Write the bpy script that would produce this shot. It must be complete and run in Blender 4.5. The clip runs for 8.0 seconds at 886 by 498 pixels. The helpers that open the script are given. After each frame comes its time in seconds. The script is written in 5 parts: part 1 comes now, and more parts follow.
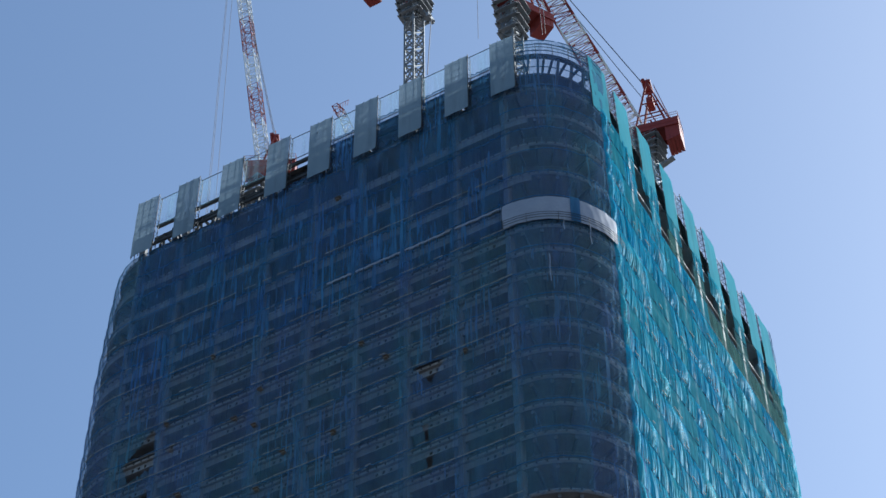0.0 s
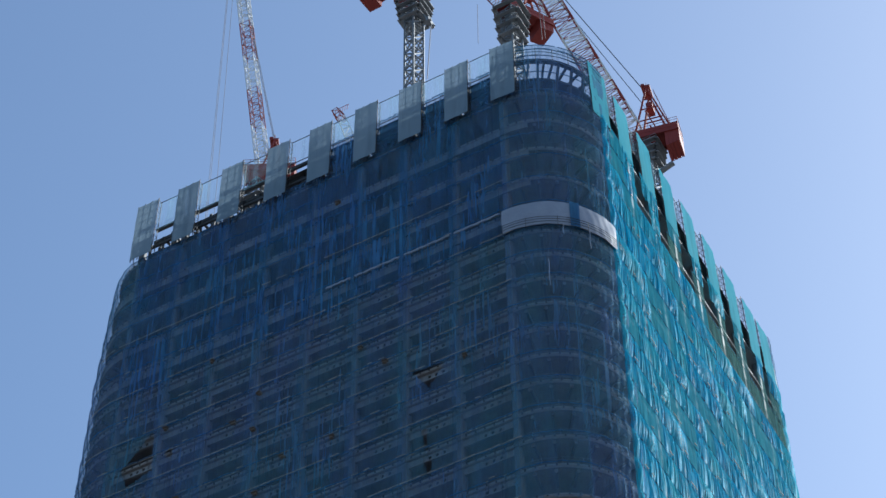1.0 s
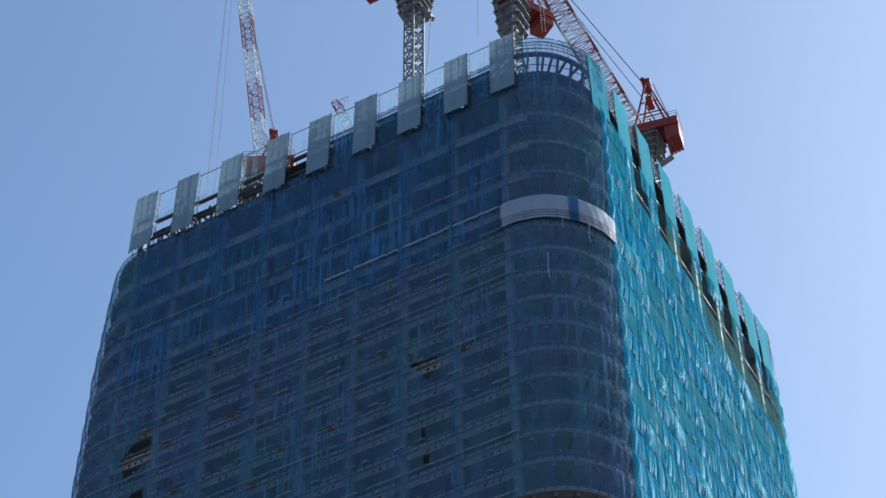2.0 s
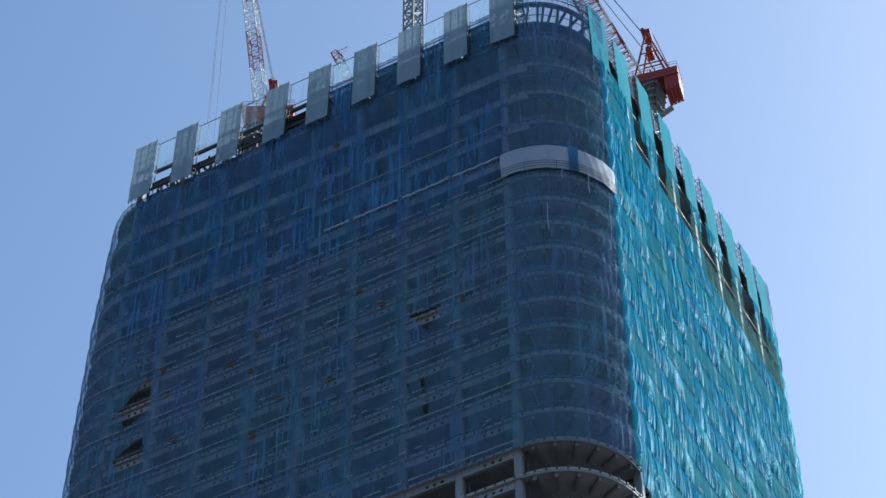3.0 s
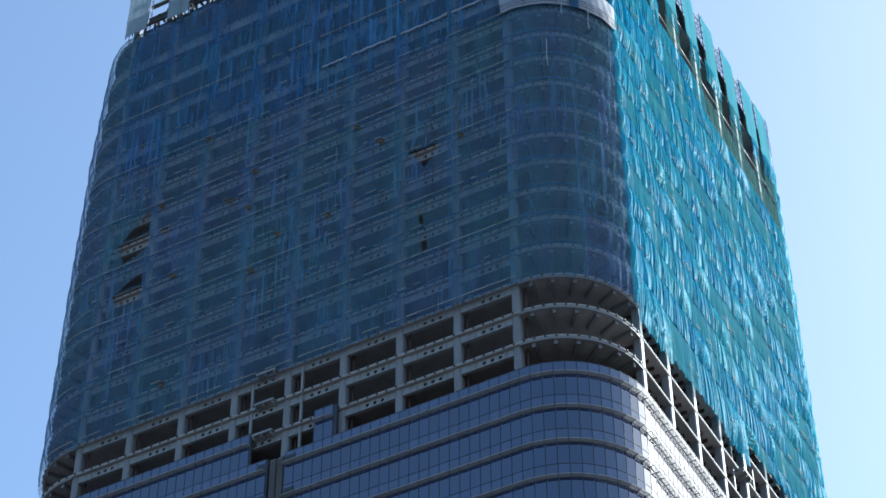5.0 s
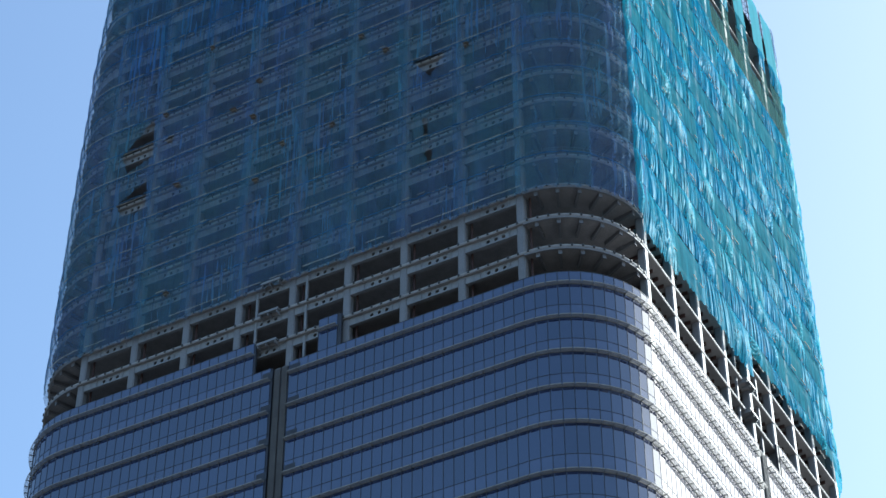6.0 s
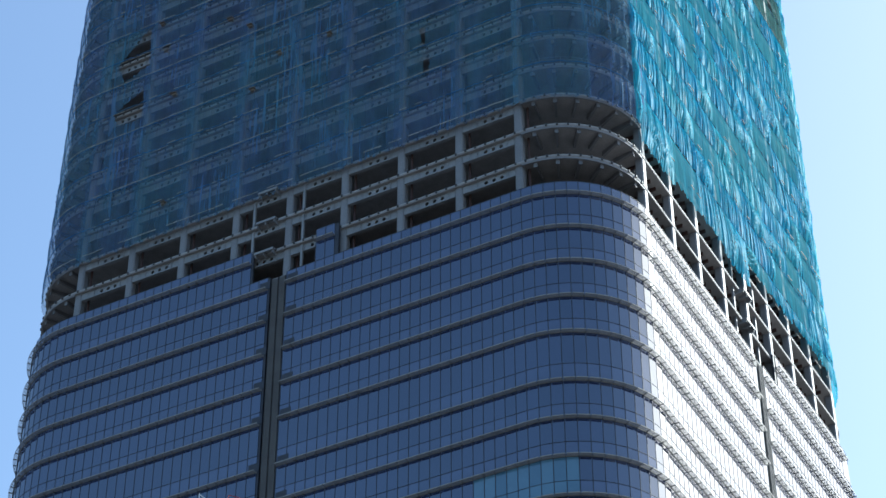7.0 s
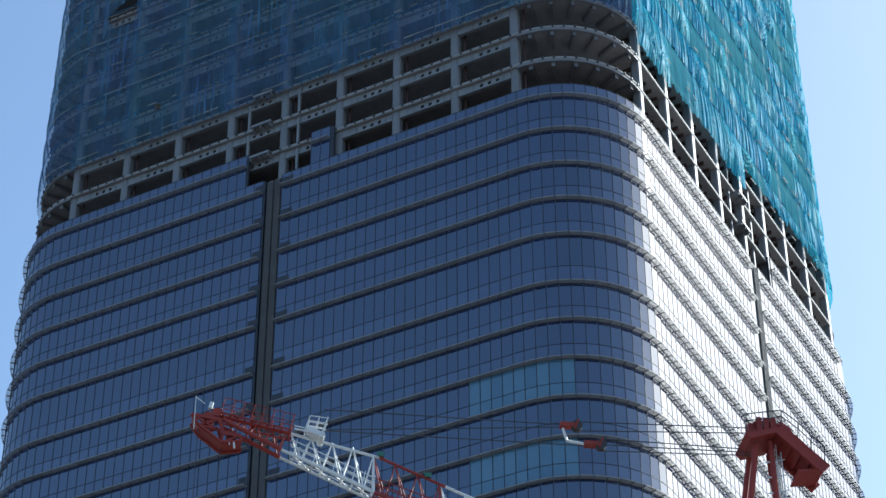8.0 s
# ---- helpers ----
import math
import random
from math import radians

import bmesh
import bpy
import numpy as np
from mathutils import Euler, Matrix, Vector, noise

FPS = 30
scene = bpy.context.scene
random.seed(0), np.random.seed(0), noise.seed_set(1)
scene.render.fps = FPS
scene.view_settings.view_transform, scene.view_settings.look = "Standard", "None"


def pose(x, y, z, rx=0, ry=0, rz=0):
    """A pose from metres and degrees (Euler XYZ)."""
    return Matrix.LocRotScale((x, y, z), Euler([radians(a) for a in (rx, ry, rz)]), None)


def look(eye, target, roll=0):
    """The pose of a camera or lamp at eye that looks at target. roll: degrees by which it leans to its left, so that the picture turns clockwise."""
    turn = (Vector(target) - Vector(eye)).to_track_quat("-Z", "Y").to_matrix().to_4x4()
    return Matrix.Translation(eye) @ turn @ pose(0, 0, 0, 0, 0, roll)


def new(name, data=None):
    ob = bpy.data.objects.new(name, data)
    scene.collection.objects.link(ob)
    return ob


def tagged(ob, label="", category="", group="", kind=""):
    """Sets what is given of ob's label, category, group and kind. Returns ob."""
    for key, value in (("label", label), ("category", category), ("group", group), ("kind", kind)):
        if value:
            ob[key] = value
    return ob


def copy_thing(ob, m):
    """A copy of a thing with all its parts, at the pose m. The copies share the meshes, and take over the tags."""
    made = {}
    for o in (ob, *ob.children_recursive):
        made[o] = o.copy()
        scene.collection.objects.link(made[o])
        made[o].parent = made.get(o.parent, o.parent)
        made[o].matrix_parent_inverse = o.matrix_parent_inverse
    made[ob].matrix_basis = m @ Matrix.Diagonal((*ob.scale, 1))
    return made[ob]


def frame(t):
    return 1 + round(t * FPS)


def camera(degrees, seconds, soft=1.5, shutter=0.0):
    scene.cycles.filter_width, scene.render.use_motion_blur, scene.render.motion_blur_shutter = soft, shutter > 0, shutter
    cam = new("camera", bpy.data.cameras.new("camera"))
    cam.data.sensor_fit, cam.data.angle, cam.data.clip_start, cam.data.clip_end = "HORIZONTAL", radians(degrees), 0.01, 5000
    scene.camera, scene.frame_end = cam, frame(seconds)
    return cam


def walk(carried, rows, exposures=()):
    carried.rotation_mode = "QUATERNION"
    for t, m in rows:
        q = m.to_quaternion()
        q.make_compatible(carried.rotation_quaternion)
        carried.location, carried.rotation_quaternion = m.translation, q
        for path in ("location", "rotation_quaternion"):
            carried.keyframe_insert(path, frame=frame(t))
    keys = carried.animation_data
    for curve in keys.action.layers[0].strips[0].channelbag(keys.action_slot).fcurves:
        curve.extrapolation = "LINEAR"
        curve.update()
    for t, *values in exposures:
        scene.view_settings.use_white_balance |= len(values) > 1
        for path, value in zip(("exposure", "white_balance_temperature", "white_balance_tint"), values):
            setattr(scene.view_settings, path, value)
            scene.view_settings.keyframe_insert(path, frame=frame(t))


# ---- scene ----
cam = camera(22.35, 8.0)
# seconds, heading (degrees right of north), pitch, lean to the left; the camera stands on a tripod and tilts down
EYE = Vector((0.0, 0.0, 1.6))
ROWS = [
    (0.0, -28.693, 49.222, -0.880),
    (0.5, -28.689, 49.287, -0.801),
    (1.0, -28.663, 49.339, -0.729),
    (1.5, -28.649, 49.382, -0.574),
    (1.7, -28.640, 49.310, -0.530),
    (2.8, -28.615, 48.285, -0.420),
    (3.0, -28.618, 47.890, -0.409),
    (3.5, -28.653, 46.885, -0.480),
    (4.0, -28.702, 45.729, -0.442),
    (4.5, -28.595, 44.751, -0.430),
    (6.0, -28.768, 41.416, -0.101),
    (6.5, -28.744, 40.258, -0.042),
    (7.0, -28.684, 39.112, -0.052),
    (7.5, -28.578, 37.957, -0.184),
    (8.0, -28.548, 36.630, -0.232),
]


def heading(yaw, pitch):
    y, p = radians(yaw), radians(pitch)
    return Vector((math.sin(y) * math.cos(p), math.cos(y) * math.cos(p), math.sin(p)))


EXPOSURES = [(0.0, 0.22, 5680, 3), (1.5, 0.30, 5680, 3), (3.0, 0.40, 5680, 2), (4.5, 0.66, 5680, 1), (6.0, 0.76, 5780, 0), (7.0, 0.73, 5780, 0), (8.0, 0.56, 5760, 1)]
walk(cam, [(t, look(EYE, EYE + heading(y, p), r)) for t, y, p, r in ROWS], EXPOSURES)

# ---- world and sun ----
SUN_AZ, SUN_EL = 31.0, 38.0          # degrees right of +y, degrees up
world = bpy.data.worlds.new("sky")
scene.world = world
world.use_nodes = True
wt = world.node_tree
sky = wt.nodes.new("ShaderNodeTexSky")
sky.sky_type = "NISHITA"
sky.sun_disc = False
sky.sun_elevation = radians(SUN_EL)
sky.sun_rotation = radians(SUN_AZ)
sky.air_density, sky.dust_density, sky.ozone_density, sky.altitude = 1.0, 1.9, 1.5, 20
back = wt.nodes["Background"]
back.inputs["Strength"].default_value = 0.15
wt.links.new(sky.outputs["Color"], back.inputs["Color"])
sun = new("sun", bpy.data.lights.new("sun", "SUN"))
sun.data.energy, sun.data.angle, sun.data.color = 4.6, radians(0.53), (1.0, 0.95, 0.88)
sun.matrix_world = look(heading(SUN_AZ, SUN_EL) * 400, (0, 0, 0))


# ---- materials ----
def material(name):
    m = bpy.data.materials.new(name)
    m.use_nodes = True
    t = m.node_tree
    return m, t, t.nodes["Principled BSDF"], t.links.new


def node(t, kind, **values):
    n = t.nodes.new("ShaderNode" + kind)
    for key, value in values.items():
        n.inputs[key.replace("_", " ")].default_value = value
    return n


def ramp(t, a, b, lo=0.3, hi=0.7):
    r = t.nodes.new("ShaderNodeValToRGB")
    r.color_ramp.elements[0].position, r.color_ramp.elements[1].position = lo, hi
    r.color_ramp.elements[0].color, r.color_ramp.elements[1].color = (*a, 1), (*b, 1)
    return r


def surface(name, a, b, rough=0.7, metal=0.0, scale=0.6, fine=9.0, bump=0.15, stretch=(1, 1, 1), by_object=0.0):
    """Two scales of stain and grain between the colours a and b, with a fine relief."""
    m, t, p, link = material(name)
    co = t.nodes.new("ShaderNodeNewGeometry")
    mp = t.nodes.new("ShaderNodeMapping")
    mp.inputs["Scale"].default_value = stretch
    link(co.outputs["Position"], mp.inputs["Vector"])
    big = node(t, "TexNoise", Scale=scale, Detail=4.0, Roughness=0.6)
    small = node(t, "TexNoise", Scale=fine, Detail=3.0, Roughness=0.6)
    link(mp.outputs["Vector"], big.inputs["Vector"])
    link(mp.outputs["Vector"], small.inputs["Vector"])
    mix = t.nodes.new("ShaderNodeMath")
    mix.operation = "MULTIPLY_ADD"
    mix.inputs[1].default_value = 0.4
    link(small.outputs["Fac"], mix.inputs[0])
    half = t.nodes.new("ShaderNodeMath")
    half.operation = "MULTIPLY"
    half.inputs[1].default_value = 0.6
    link(big.outputs["Fac"], half.inputs[0])
    link(half.outputs[0], mix.inputs[2])
    last = mix.outputs[0]
    if by_object:
        info = t.nodes.new("ShaderNodeObjectInfo")
        shift = t.nodes.new("ShaderNodeMath")
        shift.operation = "MULTIPLY_ADD"
        shift.inputs[1].default_value = by_object
        link(info.outputs["Random"], shift.inputs[0])
        link(last, shift.inputs[2])
        down = t.nodes.new("ShaderNodeMath")
        down.operation = "SUBTRACT"
        down.inputs[1].default_value = by_object / 2
        link(shift.outputs[0], down.inputs[0])
        last = down.outputs[0]
    r = ramp(t, a, b)
    link(last, r.inputs["Fac"])
    link(r.outputs["Color"], p.inputs["Base Color"])
    p.inputs["Roughness"].default_value, p.inputs["Metallic"].default_value = rough, metal
    if bump:
        bp = node(t, "Bump", Strength=bump, Distance=0.02)
        link(small.outputs["Fac"], bp.inputs["Height"])
        link(bp.outputs["Normal"], p.inputs["Normal"])
    return m


def glass(name, a, b, ior, rough, wave=0.02):
    """Coated curtain-wall glass: a dark tint under a strong smooth reflection; each pane differs a little."""
    m = surface(name, a, b, rough, 0.0, 0.15, 1.5, 0.0, (1, 1, 1), 0.5)
    t = m.node_tree
    p = t.nodes["Principled BSDF"]
    p.inputs["IOR"].default_value = ior
    p.inputs["Specular Tint"].default_value = (0.86, 0.92, 1.0, 1)
    n = node(t, "TexNoise", Scale=0.35, Detail=1.0)
    co = t.nodes.new("ShaderNodeNewGeometry")
    t.links.new(co.outputs["Position"], n.inputs["Vector"])
    bp = node(t, "Bump", Strength=wave, Distance=0.5)
    t.links.new(n.outputs["Fac"], bp.inputs["Height"])
    t.links.new(bp.outputs["Normal"], p.inputs["Normal"])
    return m


def netting(name, a, b, see, gloss, rough, through_light, gather=0.0, vary=1.0, pitch=0.75):
    """Woven safety net: partly open, lit from both sides, with the threads' sheen."""
    m, t, p, link = material(name)
    t.nodes.remove(p)
    out = t.nodes["Material Output"]
    info = t.nodes.new("ShaderNodeObjectInfo")
    co = t.nodes.new("ShaderNodeNewGeometry")
    mp = t.nodes.new("ShaderNodeMapping")
    mp.inputs["Scale"].default_value = (0.7, 0.7, 0.2)
    link(co.outputs["Position"], mp.inputs["Vector"])
    big = node(t, "TexNoise", Scale=0.5, Detail=3.0, Roughness=0.6)
    link(mp.outputs["Vector"], big.inputs["Vector"])
    add = t.nodes.new("ShaderNodeMath")
    add.operation = "MULTIPLY_ADD"
    add.inputs[1].default_value = 0.35
    link(info.outputs["Random"], add.inputs[0])
    sub = t.nodes.new("ShaderNodeMath")
    sub.operation = "SUBTRACT"
    sub.inputs[1].default_value = 0.18
    link(big.outputs["Fac"], sub.inputs[0])
    link(sub.outputs[0], add.inputs[2])
    r = ramp(t, a, b, 0.25, 0.75)
    link(add.outputs[0], r.inputs["Fac"])
    d = t.nodes.new("ShaderNodeBsdfDiffuse")
    tr = t.nodes.new("ShaderNodeBsdfTranslucent")
    gl = t.nodes.new("ShaderNodeBsdfGlossy")
    gl.inputs["Roughness"].default_value = rough
    gl.inputs["Color"].default_value = (0.75, 0.9, 1.0, 1)
    link(r.outputs["Color"], d.inputs["Color"])
    link(r.outputs["Color"], tr.inputs["Color"])
    m1 = node(t, "MixShader", Fac=through_light)
    link(d.outputs[0], m1.inputs[1])
    link(tr.outputs[0], m1.inputs[2])
    m2 = node(t, "MixShader", Fac=gloss)
    link(m1.outputs[0], m2.inputs[1])
    link(gl.outputs[0], m2.inputs[2])
    open_part = t.nodes.new("ShaderNodeBsdfTransparent")
    # the weave is denser in streaks
    st = t.nodes.new("ShaderNodeMapping")
    st.inputs["Scale"].default_value = (pitch, pitch, 0.08 * pitch)
    link(co.outputs["Position"], st.inputs["Vector"])
    streak = node(t, "TexNoise", Scale=1.0, Detail=4.0, Roughness=0.6)
    link(st.outputs["Vector"], streak.inputs["Vector"])
    rng = node(t, "MapRange")
    rng.inputs["From Min"].default_value, rng.inputs["From Max"].default_value = 0.36, 0.70
    rng.inputs["To Min"].default_value, rng.inputs["To Max"].default_value = see + 0.12 * vary, see - 0.24 * vary
    link(streak.outputs["Fac"], rng.inputs["Value"])
    # here and there the net is gathered in narrow bunches
    fine = t.nodes.new("ShaderNodeMapping")
    fine.inputs["Scale"].default_value = (2.6, 2.6, 0.10)
    link(co.outputs["Position"], fine.inputs["Vector"])
    bunch = node(t, "TexNoise", Scale=1.0, Detail=2.0, Roughness=0.5)
    link(fine.outputs["Vector"], bunch.inputs["Vector"])
    few = t.nodes.new("ShaderNodeMapping")
    few.inputs["Scale"].default_value = (0.16, 0.16, 0.07)
    link(co.outputs["Position"], few.inputs["Vector"])
    where = node(t, "TexNoise", Scale=1.0, Detail=2.0, Roughness=0.5)
    link(few.outputs["Vector"], where.inputs["Vector"])
    r1 = node(t, "MapRange")
    r1.inputs["From Min"].default_value, r1.inputs["From Max"].default_value = 0.50, 0.62
    link(bunch.outputs["Fac"], r1.inputs["Value"])
    r2 = node(t, "MapRange")
    r2.inputs["From Min"].default_value, r2.inputs["From Max"].default_value = 0.46, 0.60
    r2.inputs["To Max"].default_value = gather
    link(where.outputs["Fac"], r2.inputs["Value"])
    both = t.nodes.new("ShaderNodeMath")
    both.operation = "MULTIPLY"
    link(r1.outputs[0], both.inputs[0])
    link(r2.outputs[0], both.inputs[1])
    less = t.nodes.new("ShaderNodeMath")
    less.operation = "SUBTRACT"
    less.use_clamp = True
    link(rng.outputs[0], less.inputs[0])
    link(both.outputs[0], less.inputs[1])
    m3 = t.nodes.new("ShaderNodeMixShader")
    link(less.outputs[0], m3.inputs["Fac"])
    link(m2.outputs[0], m3.inputs[1])
    link(open_part.outputs[0], m3.inputs[2])
    link(m3.outputs[0], out.inputs["Surface"])
    return m


CONCRETE = surface("fireproofed_concrete", (0.14, 0.143, 0.157), (0.22, 0.223, 0.24), 0.60, 0, 0.35, 5.0, 0.3)
PALE_STEEL = surface("grey_primed_steel", (0.16, 0.168, 0.185), (0.255, 0.263, 0.28), 0.6, 0, 0.5, 6.0, 0.1)
SLAB = surface("slab_soffit", (0.18, 0.172, 0.172), (0.30, 0.287, 0.285), 0.85, 0, 0.8, 7.0, 0.3)
DECK = surface("metal_deck", (0.10, 0.10, 0.11), (0.16, 0.163, 0.175), 0.6, 0.1, 0.4, 6.0, 0.1)
DARK = surface("dark_steel", (0.025, 0.027, 0.03), (0.06, 0.06, 0.065), 0.6, 0.2, 0.6, 7.0, 0.1)
CORE = surface("raw_core_wall", (0.32, 0.30, 0.31), (0.48, 0.46, 0.47), 0.9, 0, 0.25, 3.0, 0.2)
RED_PIPE = surface("red_primer", (0.04, 0.02, 0.018), (0.07, 0.032, 0.028), 0.6, 0, 0.8, 6.0, 0.1)
VISION = glass("vision_glass", (0.013, 0.018, 0.055), (0.020, 0.027, 0.076), 2.3, 0.02)
SPANDREL = glass("spandrel_glass", (0.034, 0.043, 0.094), (0.050, 0.063, 0.130), 2.2, 0.03)
PALE_PANE = glass("pale_protected_glass", (0.065, 0.135, 0.205), (0.09, 0.175, 0.25), 1.9, 0.05)
ALU = surface("anodised_aluminium", (0.165, 0.16, 0.158), (0.25, 0.243, 0.238), 0.66, 0.0, 0.5, 8.0, 0.05)
MULLION = surface("dark_mullion", (0.03, 0.035, 0.05), (0.06, 0.065, 0.08), 0.8, 0.0, 0.5, 8.0, 0.05)
LOUVRE = surface("louvre_metal", (0.10, 0.102, 0.11), (0.16, 0.162, 0.17), 0.6, 0.1, 0.5, 8.0, 0.05)
# blue nets of the front: a muted copy, with the shade in its colour
NET_SHADE = netting("shaded_open_blue_net", (0.125, 0.205, 0.390), (0.105, 0.245, 0.340), 0.61, 0.008, 0.5, 0.22, 0.25, 0.6)
NET_TOP = netting("shaded_gathered_blue_net", (0.090, 0.200, 0.420), (0.085, 0.225, 0.390), 0.58, 0.008, 0.5, 0.22, 0.42, 0.9)
SEAM = netting("doubled_net_hem", (0.05, 0.14, 0.28), (0.07, 0.19, 0.33), 0.12, 0.012, 0.5, 0.3)
# brighter copies for the sunlit side: the sun is put into their colour
NET_SUN = netting("sunlit_close_blue_net", (0.030, 0.36, 0.62), (0.07, 0.45, 0.58), 0.28, 0.009, 0.36, 0.46, 0.0, 2.4, 4.5)
NET_FLAT = netting("sunlit_stretched_teal_net", (0.04, 0.29, 0.42), (0.06, 0.33, 0.42), 0.30, 0.002, 0.45, 0.46, 0.0, 0.9, 3.0)
NET_GREEN = netting("green_grey_net", (0.055, 0.15, 0.16), (0.075, 0.18, 0.165), 0.36, 0.002, 0.5, 0.3)
NET_PALE = netting("pale_fine_net", (0.20, 0.36, 0.46), (0.28, 0.44, 0.52), 0.80, 0.01, 0.4, 0.5)
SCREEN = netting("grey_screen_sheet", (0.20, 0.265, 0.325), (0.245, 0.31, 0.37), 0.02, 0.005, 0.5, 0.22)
# lit copy of the screen sheet: sunlight is put into the brighter teal
SCREEN_SUN = netting("sunlit_teal_screen_sheet", (0.10, 0.40, 0.50), (0.15, 0.47, 0.56), 0.03, 0.003, 0.4, 0.4)
TARP = surface("white_tarpaulin", (0.215, 0.235, 0.295), (0.28, 0.305, 0.37), 0.55, 0, 0.5, 3.0, 0.3)
CRANE_RED = surface("crane_red_paint", (0.19, 0.020, 0.015), (0.28, 0.033, 0.022), 0.68, 0, 0.5, 6.0, 0.08)
CRANE_WHITE = surface("crane_white_paint", (0.55, 0.56, 0.56), (0.72, 0.72, 0.70), 0.45, 0, 0.6, 6.0, 0.08)
CRANE_GREY = surface("galvanised_mast", (0.15, 0.155, 0.165), (0.24, 0.25, 0.26), 0.55, 0.2, 0.6, 6.0, 0.08)
ROPE = surface("steel_rope", (0.05, 0.05, 0.055), (0.09, 0.09, 0.10), 0.5, 0.5, 2.0, 20.0, 0.0)
ASPHALT = surface("street_paving", (0.09, 0.09, 0.09), (0.15, 0.147, 0.143), 0.9, 0, 0.15, 6.0, 0.3)
EDGE = surface("pale_edge_angle", (0.22, 0.22, 0.225), (0.36, 0.355, 0.35), 0.7, 0, 0.8, 7.0, 0.2)
BOARD = surface("weathered_edge_board", (0.22, 0.20, 0.17), (0.42, 0.39, 0.34), 0.8, 0, 1.2, 9.0, 0.1)
TAN_WOOD = surface("tan_plywood", (0.10, 0.075, 0.055), (0.18, 0.135, 0.095), 0.8, 0, 1.0, 8.0, 0.1)
GREEN_PAINT = surface("green_paint", (0.03, 0.12, 0.09), (0.05, 0.17, 0.12), 0.5, 0, 1.0, 8.0, 0.1)

for m, level, rough in ((LOUVRE, 0.12, 0.8), (MULLION, 0.25, 0.6)):
    m.node_tree.nodes["Principled BSDF"].inputs["Specular IOR Level"].default_value = level
    m.node_tree.nodes["Principled BSDF"].inputs["Roughness"].default_value = rough

# ---- mesh helpers ----
OX, OY, OZ = -64.97, 152.62, 150.43      # the tower's near corner, and the level of its top ledge


class Mesh:
    """A heap of vertices and faces that becomes one mesh."""

    def __init__(self):
        self.v, self.f, self.smooth = [], [], False

    def add(self, verts, faces):
        n = len(self.v)
        self.v += [tuple(q) for q in verts]
        self.f += [tuple(n + i for i in q) for q in faces]

    def frame_box(self, c, ax, ay, az):
        """A box round c with half axes ax, ay, az."""
        c, ax, ay, az = Vector(c), Vector(ax), Vector(ay), Vector(az)
        q = [c + i * ax + j * ay + k * az for k in (-1, 1) for i, j in ((-1, -1), (1, -1), (1, 1), (-1, 1))]
        self.add(q, ((0, 3, 2, 1), (4, 5, 6, 7), (0, 1, 5, 4), (1, 2, 6, 5), (2, 3, 7, 6), (3, 0, 4, 7)))

    def box(self, lo, hi):
        c = [(a + b) / 2 for a, b in zip(lo, hi)]
        h = [(b - a) / 2 for a, b in zip(lo, hi)]
        self.frame_box(c, (h[0], 0, 0), (0, h[1], 0), (0, 0, h[2]))

    def bar(self, a, b, w, h=None, up=(0, 0, 1)):
        """A square bar from a to b."""
        a, b = Vector(a), Vector(b)
        d = b - a
        side = d.cross(Vector(up))
        if side.length < 1e-4 * d.length:
            side = d.cross(Vector((1, 0, 0)))
        side.normalize()
        top = side.cross(d).normalized()
        self.frame_box((a + b) / 2, d / 2, side * w / 2, top * (h or w) / 2)

    def tube(self, a, b, r, n=6, r2=None):
        a, b = Vector(a), Vector(b)
        d = (b - a).normalized()
        x = d.orthogonal().normalized()
        y = d.cross(x)
        q = []
        for c, rr in ((a, r), (b, r if r2 is None else r2)):
            q += [c + rr * (math.cos(i * math.tau / n) * x + math.sin(i * math.tau / n) * y) for i in range(n)]
        self.add(q, [(i, (i + 1) % n, n + (i + 1) % n, n + i) for i in range(n)] + [tuple(range(n))[::-1], tuple(range(n, 2 * n))])

    def data(self, name, mat):
        me = bpy.data.meshes.new(name)
        me.from_pydata(self.v, [], self.f)
        me.materials.append(mat)
        if self.smooth:
            me.polygons.foreach_set("use_smooth", [True] * len(me.polygons))
        me.update()
        return me


def part(name, mesh, mat, parent, label="", kind="", m=None):
    """One mesh object under a thing or a part. mesh: a Mesh, or mesh data to share."""
    ob = new(name, mesh.data(name, mat) if isinstance(mesh, Mesh) else mesh)
    ob.parent = parent
    if m is not None:
        ob.matrix_basis = m
    return tagged(ob, label=label, kind=kind)


def thing(name, label, category, at=(0, 0, 0), group="", kind="", mesh=None, mat=None):
    ob = new(name, mesh.data(name, mat) if mesh else None)
    ob.location = at
    return tagged(ob, label, category, group, kind)


# ---- the tower's plan: a rounded square; s runs along its face, from the left end of the front ----
RAD, SIDE = 9.7, 75.3
STR, ARC = SIDE - 2 * RAD, math.pi * RAD / 2
QUARTER = STR + ARC
BAY = STR / 8.13
MOD = STR / 49


def plan(s, off=0.0):
    """The place (u, v) on the outline at s, off metres outward, and the outward normal."""
    q, s = divmod(s, QUARTER)
    if s <= STR:
        u, v, n = -SIDE + RAD + s, 0.0, (0.0, -1.0)
    else:
        a = (s - STR) / RAD
        n = (math.sin(a), -math.cos(a))
        u, v = -RAD + RAD * n[0], RAD + RAD * n[1]
    u, v = u + off * n[0], v + off * n[1]
    for _ in range(int(q) % 4):           # a quarter turn round the tower's middle
        cu, cv = u + SIDE / 2, v - SIDE / 2
        u, v = -SIDE / 2 - cv, SIDE / 2 + cu
        n = (-n[1], n[0])
    return u, v, n


